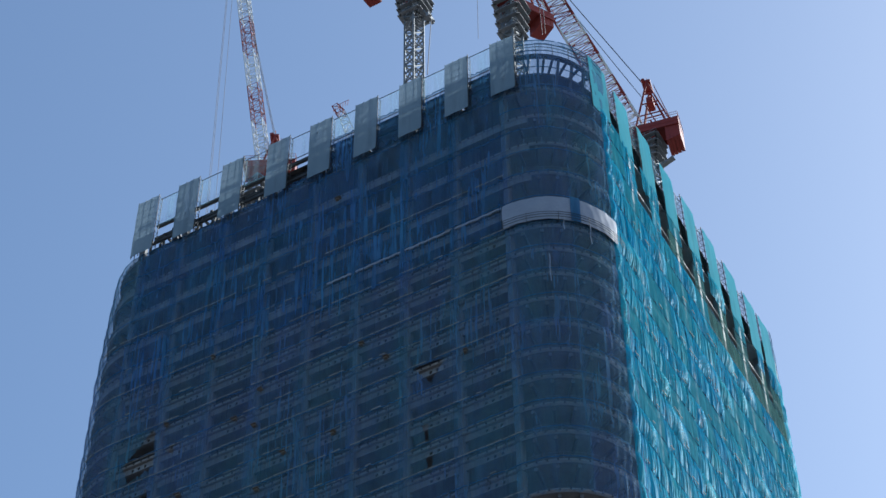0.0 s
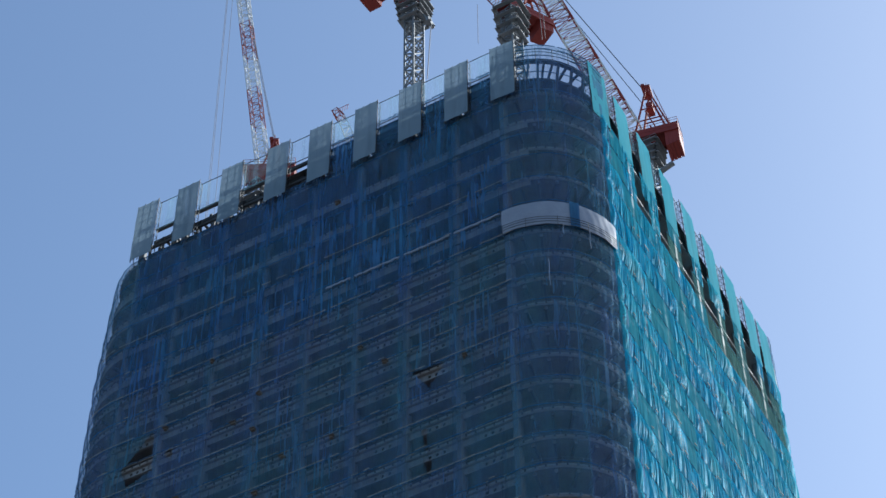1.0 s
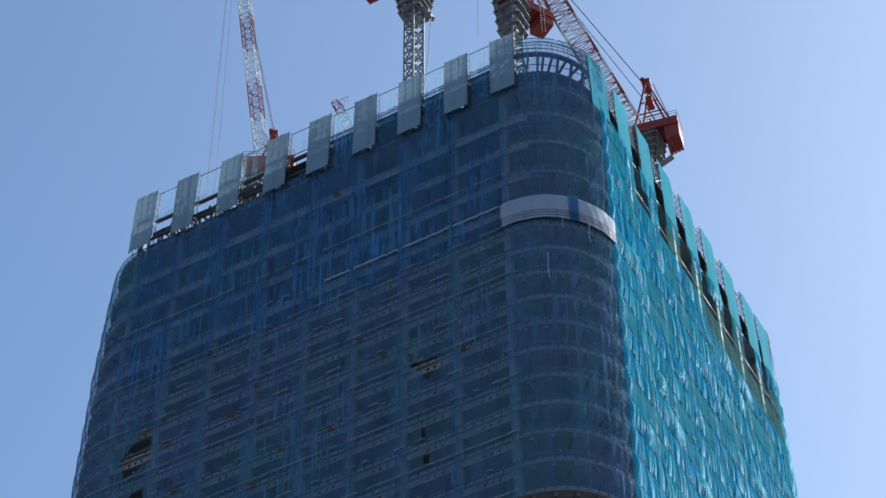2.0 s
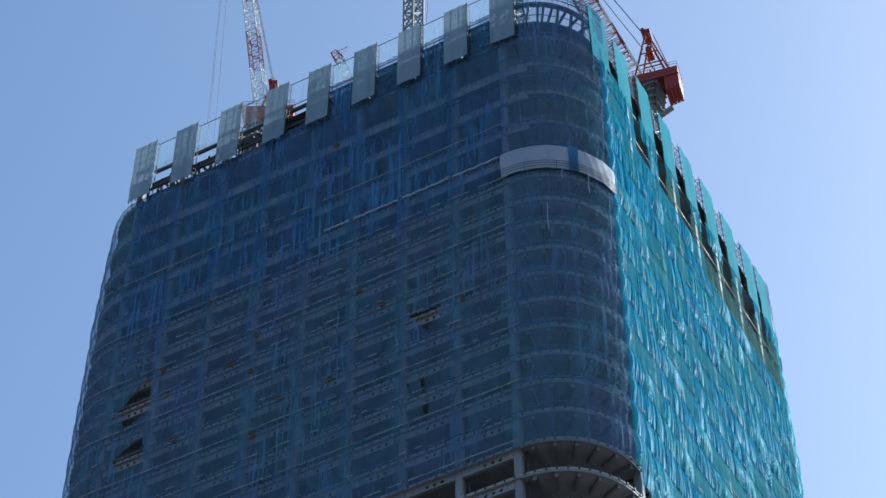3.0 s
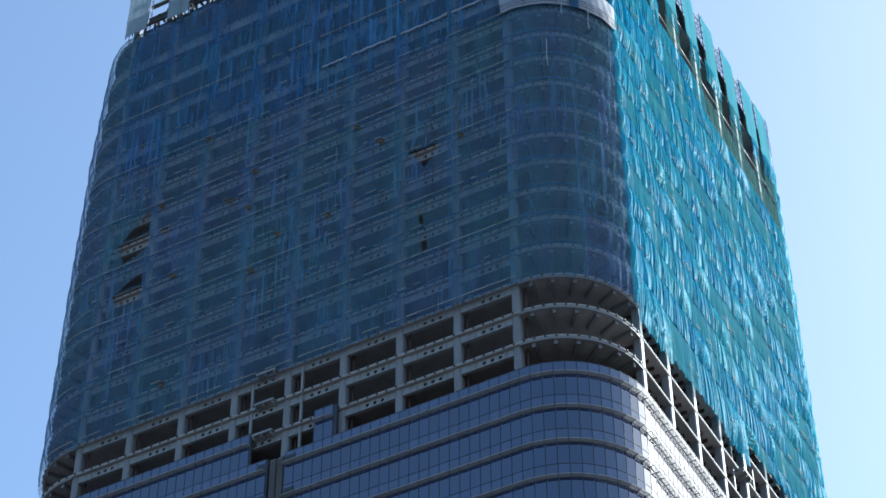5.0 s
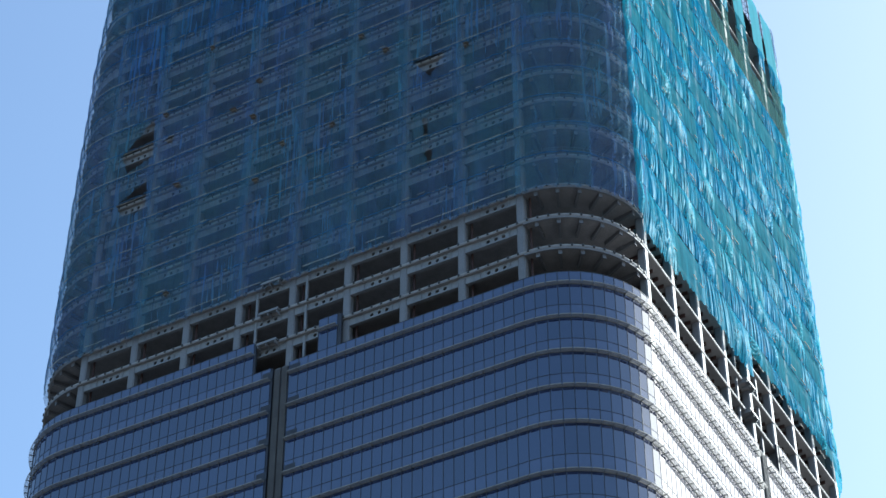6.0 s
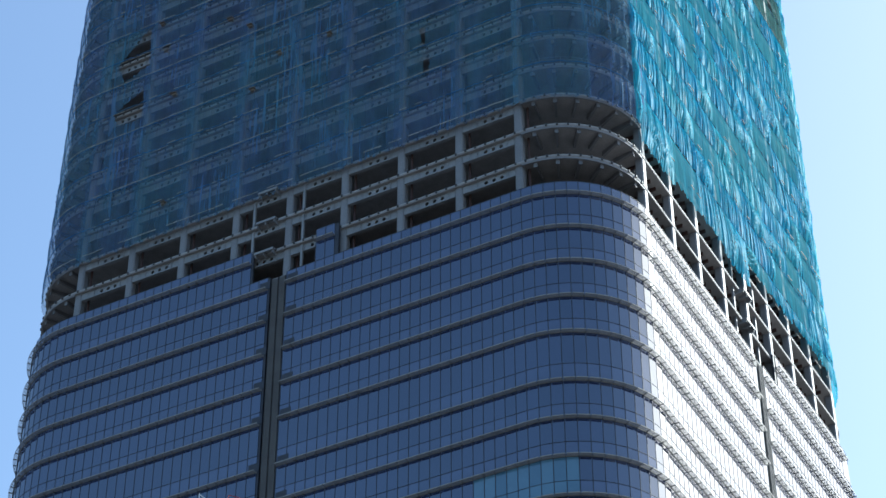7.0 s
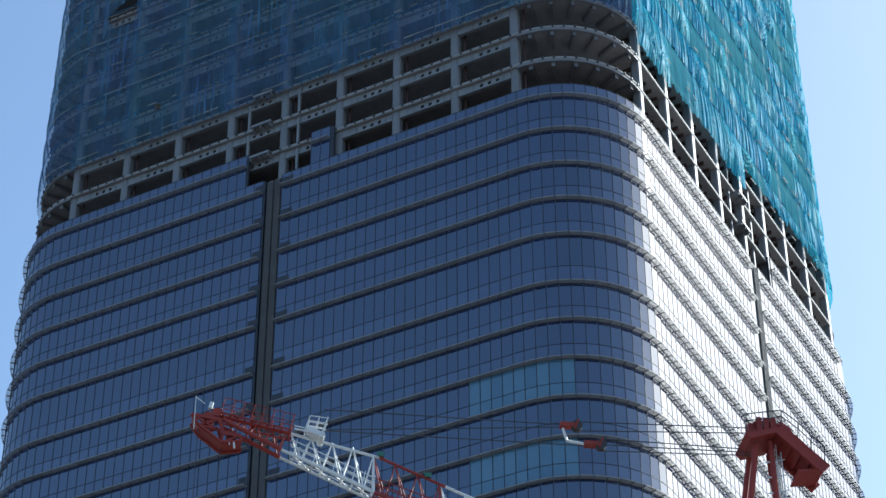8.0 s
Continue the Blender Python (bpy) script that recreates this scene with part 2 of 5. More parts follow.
def lean(u, v, w):
    """The bare upper floors stand back a little at the far ends of both faces."""
    a = min(max((-u - 58.0) / 17.0, 0.0), 1.0) * float(np.interp(w, (-1, 12, 40, 60, 74, 86), (0, 0.5, 0.9, 1.4, 2.3, 3.6)))
    b = min(max((v - 56.0) / 18.0, 0.0), 1.0) * float(np.interp(w, (-1, 4, 25, 60, 76), (0, 1.6, 3.6, 4.0, 4.8)))
    return u + a, v - b


def at(s, w, off=0.0):
    """The same as a point in the tower's frame, at the height w over the ledge level."""
    u, v, _ = plan(s, off)
    u, v = lean(u, v, w)
    return Vector((u, v, w + OZ))


def posed(s, w, off=0.0):
    """The pose of a piece on the face: x along it, -y outward, z up."""
    u, v, n = plan(s, off)
    u, v = lean(u, v, w)
    return pose(u, v, w + OZ, 0, 0, math.degrees(math.atan2(n[0], -n[1])))


def s_of_u(u):
    return u + SIDE - RAD


def s_of_v(v):
    return QUARTER + v - RAD


def stops(a, b, straight=MOD):
    """Values of s from a to b, close in the curves and far apart on the straights."""
    cuts, s = [a], a
    while s < b - 1e-6:
        q = s % QUARTER
        step = straight if q < STR - 1e-6 else ARC / 13
        if q < STR - 1e-6:
            step = min(step, STR - q)
        else:
            step = min(step, QUARTER - q) if QUARTER - q > 1e-6 else straight
        s = min(s + step, b)
        cuts.append(s)
    return cuts


TOWER = thing("office_tower", "unfinished high-rise office tower, blue glass below and bare netted floors above", "tower", (OX, OY, 0))
# ---- ground ----
g = Mesh()
g.add([(-2500, -2500, 0), (2500, -2500, 0), (2500, 2500, 0), (-2500, 2500, 0)], [(0, 1, 2, 3)])
thing("ground", "dark street paving at the foot round the tower", "ground", kind="structure", mesh=g, mat=ASPHALT)

# ---- the tower's levels ----
# glazed floors, one ledge each; one storey is taller than the rest
LEDGES = [-0.42 - 4.28 * k for k in range(6)] + [-27.4 - 4.2 * k for k in range(30)]
LEVELS = [0.75 + 4.2 * j for j in range(14)] + [61.0, 66.7, 72.3, 77.8]
SLOT_A = (s_of_u(-38.85), s_of_u(-37.2))
SLOT_B = (s_of_v(37.67), s_of_v(39.12))


def outline(off, lo=0.0, hi=4 * QUARTER):
    return [plan(s, off)[:2] for s in stops(lo, hi, STR / 4)[:-1]]


def ring_plate(mesh, off, w0, w1):
    """A full floor plate with its rim."""
    p = [lean(u, v, w1) for u, v in outline(off)]
    n = len(p)
    mesh.add([(u, v, w0 + OZ) for u, v in p] + [(u, v, w1 + OZ) for u, v in p],
             [tuple(range(n))[::-1], tuple(range(n, 2 * n))] + [(i, (i + 1) % n, n + (i + 1) % n, n + i) for i in range(n)])


def strip(mesh, s0, s1, off0, off1, w0, w1, step=MOD):
    """A closed bar that follows the face from s0 to s1."""
    ss = stops(s0, s1, step)
    rows = [[at(s, w0, off0), at(s, w0, off1), at(s, w1, off1), at(s, w1, off0)] for s in ss]
    v = [q for r in rows for q in r]
    f = []
    for i in range(len(ss) - 1):
        for a in range(4):
            b = (a + 1) % 4
            f.append((4 * i + a, 4 * i + b, 4 * i + 4 + b, 4 * i + 4 + a))
    f += [(3, 2, 1, 0), tuple(4 * len(ss) - 4 + a for a in range(4))]
    mesh.add(v, f)


# concrete core, seen in the dark behind the open floors
m = Mesh()
m.box((-54, 21, 0), (-21, 54, OZ + 79))
part("core", m, CORE, TOWER)

for i, w in enumerate(LEVELS):
    m = Mesh()
    ring_plate(m, -0.35, w - 0.28, w)
    slab = part("floor_slab", m, SLAB, TOWER)
    m = Mesh()
    strip(m, -ARC, 2 * QUARTER, -0.36, -0.325, w - 0.14, w + 0.03, STR / 8)
    part("edge_angle", m, EDGE, slab)
    m = Mesh()                                   # dark cladding anchors along the rim
    for s in stops(-ARC, QUARTER)[:-1]:
        u, v, n = plan(s + 0.5, -0.33)
        u, v = lean(u, v, w)
        t = Vector((-n[1], n[0], 0))
        m.frame_box((u, v, w + OZ - 0.05), t * 0.09, Vector((n[0], n[1], 0)) * 0.10, (0, 0, 0.13))
    part("anchor", m, DARK, slab, kind="stuff")
    if 2 <= i <= 14:                             # broken run of weathered boards along the rim, outside the nets
        m, rnd = Mesh(), random.Random(70 + i)
        s = -ARC * 0.3
        while s < QUARTER + STR:
            n = rnd.uniform(0.5, 1.3)
            if rnd.random() < (0.93 if s < STR else 0.25) and not (STR < s < QUARTER):
                rim = 0.42 if i % 2 == 0 or rnd.random() < 0.2 else 0.0
                m.bar(at(s, w + 0.02, rim + rnd.uniform(-0.03, 0.05)), at(s + n, w + 0.02, rim + rnd.uniform(-0.03, 0.05)), 0.07, rnd.uniform(0.05, 0.10))
            s += n + rnd.uniform(0.05, 0.16)
        part("edge_board", m, BOARD, slab, kind="stuff")
    if i < 4:                                    # dark joists under the plate
        m = Mesh()
        s = QUARTER + 0.9
        while s < QUARTER + STR - 0.3:
            m.bar(at(s, w - 0.50, -1.15), at(s, w - 0.50, -9.5), 0.16, 0.42)
            s += 1.375
        part("joist", m, RED_PIPE, slab, kind="stuff")
    if 13 <= i < 17:                             # deep pale edge girders of the plant floors
        m = Mesh()
        strip(m, -ARC, STR + 3.0, -0.75, -0.40, w - 1.35, w - 0.285, STR / 8)
        part("edge_girder", m, PALE_STEEL, TOWER)

# columns
COLUMNS = [0.45 + 6.875 * i for i in range(9)]
m = Mesh()
CH = 0.14
ring = [(-0.45 + CH, -0.45), (0.45 - CH, -0.45), (0.45, -0.45 + CH), (0.45, 0.45 - CH), (0.45 - CH, 0.45), (-0.45 + CH, 0.45), (-0.45, 0.45 - CH), (-0.45, -0.45 + CH)]
m.add([(x, y, z) for z in (0, 92.0) for x, y in ring], [(i, (i + 1) % 8, 8 + (i + 1) % 8, 8 + i) for i in range(8)] + [tuple(range(8))[::-1], tuple(range(8, 16))])
col_mesh = m.data("column", CONCRETE)
for q in range(4):
    for c in COLUMNS:
        part("column", col_mesh, CONCRETE, TOWER, m=posed(q * QUARTER + c, -9.0, -1.06 if q != 1 else -0.84))


# web-holed spandrel beams, one a bay and floor
def holed_beam(length, height, holes, r):
    m = Mesh()
    y0, y1, n = -0.07, 0.07, 12
    edges = [-length / 2]
    for x in holes:
        edges += [x - 0.3, x + 0.3]
    edges.append(length / 2)
    for a, b in zip(edges[::2], edges[1::2]):
        m.box((a, y0, -height), (b, y1, 0))
    for x in holes:
        zc, h = -height / 2, height / 2
        sq = []
        for k in range(n):
            a = (k + 0.5) * math.tau / n
            c, s = math.cos(a), math.sin(a)
            f = min(0.3 / abs(c) if abs(c) > 1e-6 else 9, h / abs(s) if abs(s) > 1e-6 else 9)
            sq.append((x + f * c, zc + f * s))
        ci = [(x + r * math.cos((k + 0.5) * math.tau / n), zc + r * math.sin((k + 0.5) * math.tau / n)) for k in range(n)]
        for y in (y0, y1):
            m.add([(px, y, pz) for px, pz in sq + ci], [(k, (k + 1) % n, n + (k + 1) % n, n + k) for k in range(n)])
        m.add([(px, y, pz) for y in (y0, y1) for px, pz in ci], [(k, (k + 1) % n, n + (k + 1) % n, n + k) for k in range(n)])
    m.box((-length / 2, -0.2, -height - 0.05), (length / 2, 0.2, -height - 0.005))      # lower flange
    m.box((-length / 2, -0.12, -height * 1.0), (-length / 2 + 0.9, 0.12, -0.02))         # stiffened end
    for x in (-length * 0.22, length * 0.36):
        m.box((x - 0.03, -0.16, -height + 0.01), (x + 0.03, -0.075, -0.02))              # web stiffeners
    return m


beam_mesh = holed_beam(5.97, 0.95, (-0.35, 0.55, 1.45), 0.225).data("spandrel_beam", PALE_STEEL)
for q in (0, 1):
    for w in LEVELS[:15]:
        for c in COLUMNS[:-1]:
            part("spandrel_beam", beam_mesh, PALE_STEEL, TOWER, m=posed(q * QUARTER + c + 3.4375, w - 0.285, -0.80 if q == 0 else -1.9))
# dark red risers beside the columns of the open floors
for q in (0, 1):
    for c in COLUMNS:
        m = Mesh()
        m.tube((0, 0, 0), (0, 0, 13.0), 0.13, 8)
        part("riser_pipe", m, RED_PIPE, TOWER, m=posed(q * QUARTER + c + 0.85, -3.5, -1.5))

# slot framing: slim posts and little landings where the floors are cut back
for s0, s1 in (SLOT_A, SLOT_B):
    mid = (s0 + s1) / 2
    for ds in (-4.1, 2.2):
        m = Mesh()
        m.box((-0.13, -0.13, 0), (0.13, 0.13, 12.8))
        part("slim_post", m, PALE_STEEL, TOWER, m=posed(mid + ds, -4.0, -0.75))
    for w in LEVELS[:3]:
        m = Mesh()
        m.box((-1.3, -0.55, -0.16), (1.1, 0.6, -0.02))
        m.box((-1.3, -0.6, -0.30), (1.1, -0.5, -0.02))
        for x in (-1.2, -0.2, 0.9):
            m.box((x - 0.05, -0.5, -0.6), (x + 0.05, 0.5, -0.16))
        part("landing", m, PALE_STEEL, TOWER, m=posed(mid - 1.9, w, -0.35))

# corner bays: curved ring beams, radial brackets below the plate, guard rails
m = Mesh()
m.add([(-0.13, 0, 0), (0.13, 0, 0), (0.13, 2.4, 0), (-0.13, 2.4, 0), (-0.13, 0, -0.35), (0.13, 0, -0.35), (0.13, 2.4, -0.6), (-0.13, 2.4, -0.6)],
      [(0, 1, 2, 3), (7, 6, 5, 4), (0, 4, 5, 1), (1, 5, 6, 2), (2, 6, 7, 3), (3, 7, 4, 0)])
m.box((-0.2, -0.02, -0.70), (0.2, 0.10, 0.0))
bracket_mesh = m.data("bracket", DECK)
for q in (-1, 0, 1):
    for i, w in enumerate(LEVELS):
        m = Mesh()
        strip(m, q * QUARTER + STR, (q + 1) * QUARTER, -0.62, -0.37, w - 0.48, w - 0.285)
        part("ring_beam", m, CONCRETE, TOWER)
        if q < 1:
            for k in range(6):
                part("bracket", bracket_mesh, PALE_STEEL, TOWER, m=posed(q * QUARTER + STR + ARC * (k + 0.6) / 6.2, w - 0.285, -0.65))
        if i >= 3:
            m = Mesh()
            ss = stops(q * QUARTER + STR, (q + 1) * QUARTER)
            for h in (0.45, 0.8, 1.15):
                for a, b in zip(ss, ss[1:]):
                    m.bar(at(a, w + h, -0.55), at(b, w + h, -0.55), 0.045)
            for s in ss[::2]:
                m.bar(at(s, w, -0.55), at(s, w + 1.2, -0.55), 0.06)
            part("guard_rail", m, CRANE_GREY, TOWER)

# ---- curtain wall ----
PART_LO, PART_HI = s_of_u(-23.0), QUARTER + 8.0   # the stretch round the near corner whose pieces stand singly
TOPS = [(-2 * QUARTER - ARC, s_of_u(-41.4)), (s_of_u(-33.2), s_of_u(-30.9)), (s_of_v(43.4), 2 * QUARTER - ARC)]


def cells(k):
    """The glazed modules of the storey k: middle, width."""
    full = []
    for q in range(-2, 2):
        full += [(q * QUARTER + (i + 0.5) * MOD, MOD) for i in range(49)]
        full += [(q * QUARTER + STR + (i + 0.5) * ARC / 13, ARC / 13) for i in range(13)]
    if k == 0:
        return [c for c in full if any(a <= c[0] <= b for a, b in TOPS)]
    return [c for c in full if not any(a - 0.35 < c[0] < b + 0.35 for a, b in (SLOT_A, SLOT_B))]


def fin_boxes(w):
    """A ledge of three slats behind a front bar, on a bracket at each module's end."""
    a, e = -w / 2 + 0.07, w / 2 - 0.01
    boxes = [((a, -0.12 - 0.135 * i, -0.02), (e, -0.055 - 0.135 * i, 0.02)) for i in range(3)]
    boxes += [((a, -0.50, -0.06), (e, -0.455, 0.07)), ((-w / 2, -0.03, -0.07), (w / 2, 0.06, 0.10)),
              ((-w / 2 + 0.0, -0.47, -0.09), (-w / 2 + 0.03, 0.0, 0.04))]
    return boxes


def pane_box(w, lo, hi):
    return [((-w / 2 + 0.04, 0.0, lo), (w / 2 - 0.04, 0.05, hi))]


LOW = 0.10


def high(k):
    """The height of the spandrel panes over the ledge k."""
    return 1.9 if k == 6 else 1.55


def drop(k):
    """The vision panes under the ledge k reach down so far."""
    return LEDGES[k] - LEDGES[k + 1] - high(k + 1) - 0.05


KINDS = (("glass_pane", VISION, lambda w, k: pane_box(w, -drop(k), -LOW)),
         ("spandrel_pane", SPANDREL, lambda w, k: pane_box(w, LOW, high(k))),
         ("ledge_grille", ALU, lambda w, k: fin_boxes(w)))


def boxes_mesh(boxes):
    m = Mesh()
    for lo, hi in boxes:
        m.box(lo, hi)
    return m


shared = {}


def piece(name, mat, make, wd, k):
    """Mesh data shared by all the pieces of one shape."""
    key = (name, mat.name, wd, k if k in (5, 6) else 1)
    if key not in shared:
        shared[key] = boxes_mesh(make(wd, k)).data(name, mat)
    return shared[key]


PALE_S = (s_of_u(-15.3), s_of_u(-9.7) + 4.2)

for k in range(34):
    w0 = LEDGES[k]
    joined = {name: Mesh() for name, _, _ in KINDS}
    mull = Mesh()
    for s, wd in cells(k):
        off = 0.0 if wd == MOD else -0.018
        single = 1 <= k <= 9 and PART_LO < s < PART_HI
        pm = posed(s, w0, off)
        for name, mat, make in KINDS:
            pale = PALE_S[0] < s < PALE_S[1] and (name, k) in (("glass_pane", 8), ("spandrel_pane", 9), ("glass_pane", 10), ("spandrel_pane", 11))
            if single or pale:
                part(name, piece(name, PALE_PANE if pale else mat, make, wd, k), mat, TOWER, "paler protected pane" if pale else "", m=pm)
                continue
            boxes = make(wd, k)
            if name == "ledge_grille" and (k > 14 or s < -QUARTER):
                boxes = [((-wd / 2, -0.48, -0.07), (wd / 2, 0.0, 0.08))]
            for lo, hi in boxes:
                c = pm @ Vector([(a + b) / 2 for a, b in zip(lo, hi)])
                h = [(b - a) / 2 for a, b in zip(lo, hi)]
                r = pm.to_3x3()
                joined[name].frame_box(c, r.col[0] * h[0], r.col[1] * h[1], r.col[2] * h[2])
        if k <= 14:
            a = pm @ Vector((-wd / 2, 0.012, -drop(k) - 0.02))
            b = pm @ Vector((-wd / 2, 0.012, high(k)))
            mull.bar(a, b, 0.085, 0.06, (pm.to_3x3() @ Vector((1, 0, 0))))
    for name, mat, _ in KINDS:
        if joined[name].v:
            part(name + "s", joined[name], mat, TOWER, kind="stuff")
    if mull.v:
        for s0, s1 in (TOPS if k == 0 else [(-2 * QUARTER, SLOT_A[0] - 0.35), (SLOT_A[1] + 0.35, SLOT_B[0] - 0.35), (SLOT_B[1] + 0.35, 2 * QUARTER)]):
            strip(mull, s0, s1, -0.01, 0.03, w0 + high(k), w0 + high(k) + 0.05)
        part("mullions", mull, MULLION, TOWER, kind="stuff")
# dark wall behind the panes
m = Mesh()
for s0, s1 in ((-2 * QUARTER, SLOT_A[0] - 0.3), (SLOT_A[1] + 0.3, SLOT_B[0] - 0.3), (SLOT_B[1] + 0.3, 2 * QUARTER)):
    strip(m, s0, s1, -0.30, -0.06, -OZ + 0.01, LEDGES[1] + high(1) - 0.05)
for s0, s1 in TOPS:
    strip(m, s0 + 0.05, s1 - 0.05, -0.30, -0.06, LEDGES[1] + high(1), LEDGES[0] + high(0) - 0.05)
part("glazing_backing", m, MULLION, TOWER)

# the recessed slots with ribbed louvres on both cheeks
for s0, s1 in (SLOT_A, SLOT_B):
    mid, half = (s0 + s1) / 2, (s1 - s0) / 2
    m = Mesh()
    lo, hi = -OZ, LEDGES[1] + 1.2
    h = hi - lo
    m.box((-half - 0.3, 1.0, 0), (half + 0.3, 1.15, h))
    slot = part("slot_recess", m, DARK, TOWER, m=posed(mid, lo))
    for sign in (-1, 1):
        m = Mesh()
        cx = sign * (half - 0.38)
        m.box((cx - 0.33, -0.02, 0), (cx + 0.33, 0.95, h))
        z = h - 62.0
        while z < h - 0.1:
            m.box((cx - 0.36, -0.10, z), (cx + 0.36, -0.02, z + 0.11))
            z += 0.24
        part("louvre_cheek", m, LOUVRE, slot)
    m = Mesh()                                   # dark end blocks of the ledges
    m.box((-0.62, -0.03, 0.0), (0.62, 0.0, 0.95))
    block = m.data("ledge_end", MULLION)
    for k in range(1, 15):
        for sign in (-1, 1):
            part("ledge_end", block, MULLION, slot, m=pose(sign * (half + 0.85), 0, LEDGES[k] + 0.12 - lo))

# ---- safety nets ----
ROWS_W = [8.75, 17.55, 25.95, 34.35, 42.75, 51.15, 60.5, 69.0, 77.7]
HOLES = [((-22.6, 34.6), (-18.5, 34.2), (-20.4, 30.9)), ((-63.1, 38.3), (-58.5, 42.7), (-58.2, 36.2)), ((-63.1, 38.3), (-61.9, 35.1), (-58.2, 36.2)),
         ((-63.0, 30.2), (-58.7, 32.7), (-58.4, 27.9)), ((-63.0, 30.2), (-62.0, 28.1), (-58.4, 27.9)), ((-21.4, 24.6), (-20.6, 24.6), (-20.6, 19.9)),
         ((-21.1, 19.9), (-20.0, 20.1), (-20.4, 17.0)), ((-56.8, 38.2), (-55.3, 38.7), (-55.6, 36.9))]


def in_hole(u, w):
    for a, b, c in HOLES:
        d = [(q[0] - p[0]) * (w - p[1]) - (q[1] - p[1]) * (u - p[0]) for p, q in ((a, b), (b, c), (c, a))]
        if all(x >= 0 for x in d) or all(x <= 0 for x in d):
            return True
    return False


def net_sheet(name, label, s0, s1, w0, w1, mat, seed, depth, nx, nz, base, group, floor_h=4.2, swag=0.0, hem=0.15):
    """One sheet of net tied at every floor: it bellies out between the ties, falls in folds and has an uneven hem."""
    rnd = np.random.RandomState(seed)
    x = np.linspace(0, s1 - s0, nx)[None, :]
    z = np.linspace(0, w1 - w0, nz)[:, None]
    top = (w1 - w0) - z
    loose = np.abs(np.sin(np.pi * top / floor_h)) ** 0.7
    d = np.zeros((nz, nx))
    knot = x + 0.07 * np.sin(np.pi * top / floor_h) * np.sin(2 * np.pi * x / rnd.uniform(2.2, 3.6) + rnd.rand() * 6)
    for lam in (0.5, 0.75, 1.1, 1.6):
        lam *= rnd.uniform(0.85, 1.2)
        ph, slant = rnd.rand(), rnd.uniform(-0.03, 0.03)
        a = np.sin(2 * np.pi * ((knot + slant * z) / lam + ph))
        window = 0.35 + 0.65 * np.clip(np.sin(2 * np.pi * (x / rnd.uniform(2.0, 4.5) + rnd.rand()) + z * rnd.uniform(-0.15, 0.15)), 0, 1)
        d += depth * 0.19 * lam ** 0.8 * (1 - 2 * np.abs(a) ** 0.8) * window
    for _ in range(3 if swag else 0):             # hanging swags between the ties
        xm, zm = rnd.uniform(0.1, 0.9) * (s1 - s0), rnd.uniform(0.1, 0.9) * (w1 - w0)
        span = rnd.uniform(0.8, 1.9)
        u = (x - xm) / span
        bowl = np.exp(-u ** 2 * 1.1 - ((z - zm) / 1.3) ** 2)
        wave = np.sin(2 * np.pi * (z - zm - 0.8 * u ** 2 * span) / rnd.uniform(0.45, 0.8))
        d = d * (1 - 0.7 * bowl) + 0.22 * swag * bowl * (1 - 2 * np.abs(wave) ** 0.8)
    d = d * (0.70 + 0.30 * loose) + 0.42 * base * loose
    d *= np.minimum(1.0, np.minimum(x, (s1 - s0) - x) / 0.35 + 0.12)
    sag = 0.10 * loose * np.sin(2 * np.pi * x / rnd.uniform(3, 6) + rnd.rand() * 6)
    low = -hem * np.abs(np.sin(2 * np.pi * x / 2.7 + rnd.rand() * 6) + 0.6 * np.sin(2 * np.pi * x / 1.1 + rnd.rand() * 6)) * (1 - z / (w1 - w0)) ** 3
    mesh = Mesh()
    mesh.smooth = True
    ss = s0 + x[0]
    front = s0 >= -0.2 and s1 < STR + 1
    c = at((s0 + s1) / 2, w0, 0)
    for j in range(nz):
        for i in range(nx):
            mesh.v.append(tuple(at(ss[i], w0 + z[j, 0] + sag[j, i] + low[0 if low.shape[0] == 1 else j, i], 0.10 + d[j, i]) - c))
    for j in range(nz - 1):
        for i in range(nx - 1):
            if front and in_hole((ss[i] + ss[i + 1]) / 2 - SIDE + RAD, w0 + z[j, 0] + 0.15):
                continue
            mesh.f.append((j * nx + i, j * nx + i + 1, (j + 1) * nx + i + 1, (j + 1) * nx + i))
    ob = thing(name, label, "safety net", c + Vector((OX, OY, 0)), group, mesh=mesh, mat=mat)
    for kind, row in (("hem", nz - 1), ("seam", nz // 2)):
        rope = Mesh()
        line = [Vector(mesh.v[row * nx + i]) for i in range(0, nx, 3)]
        n = plan((s0 + s1) / 2)[2]
        n = Vector((n[0], n[1], 0)) * 0.04
        z4 = Vector((0, 0, 0.04))
        rope.v = [tuple(p + o) for p in line for o in (n + z4, n - z4, -n - z4, -n + z4)]
        rope.f = [(4 * k + e, 4 * k + (e + 1) % 4, 4 * k + 4 + (e + 1) % 4, 4 * k + 4 + e) for k in range(len(line) - 1) for e in range(4)]
        part(kind, rope, SEAM, ob)
    return ob


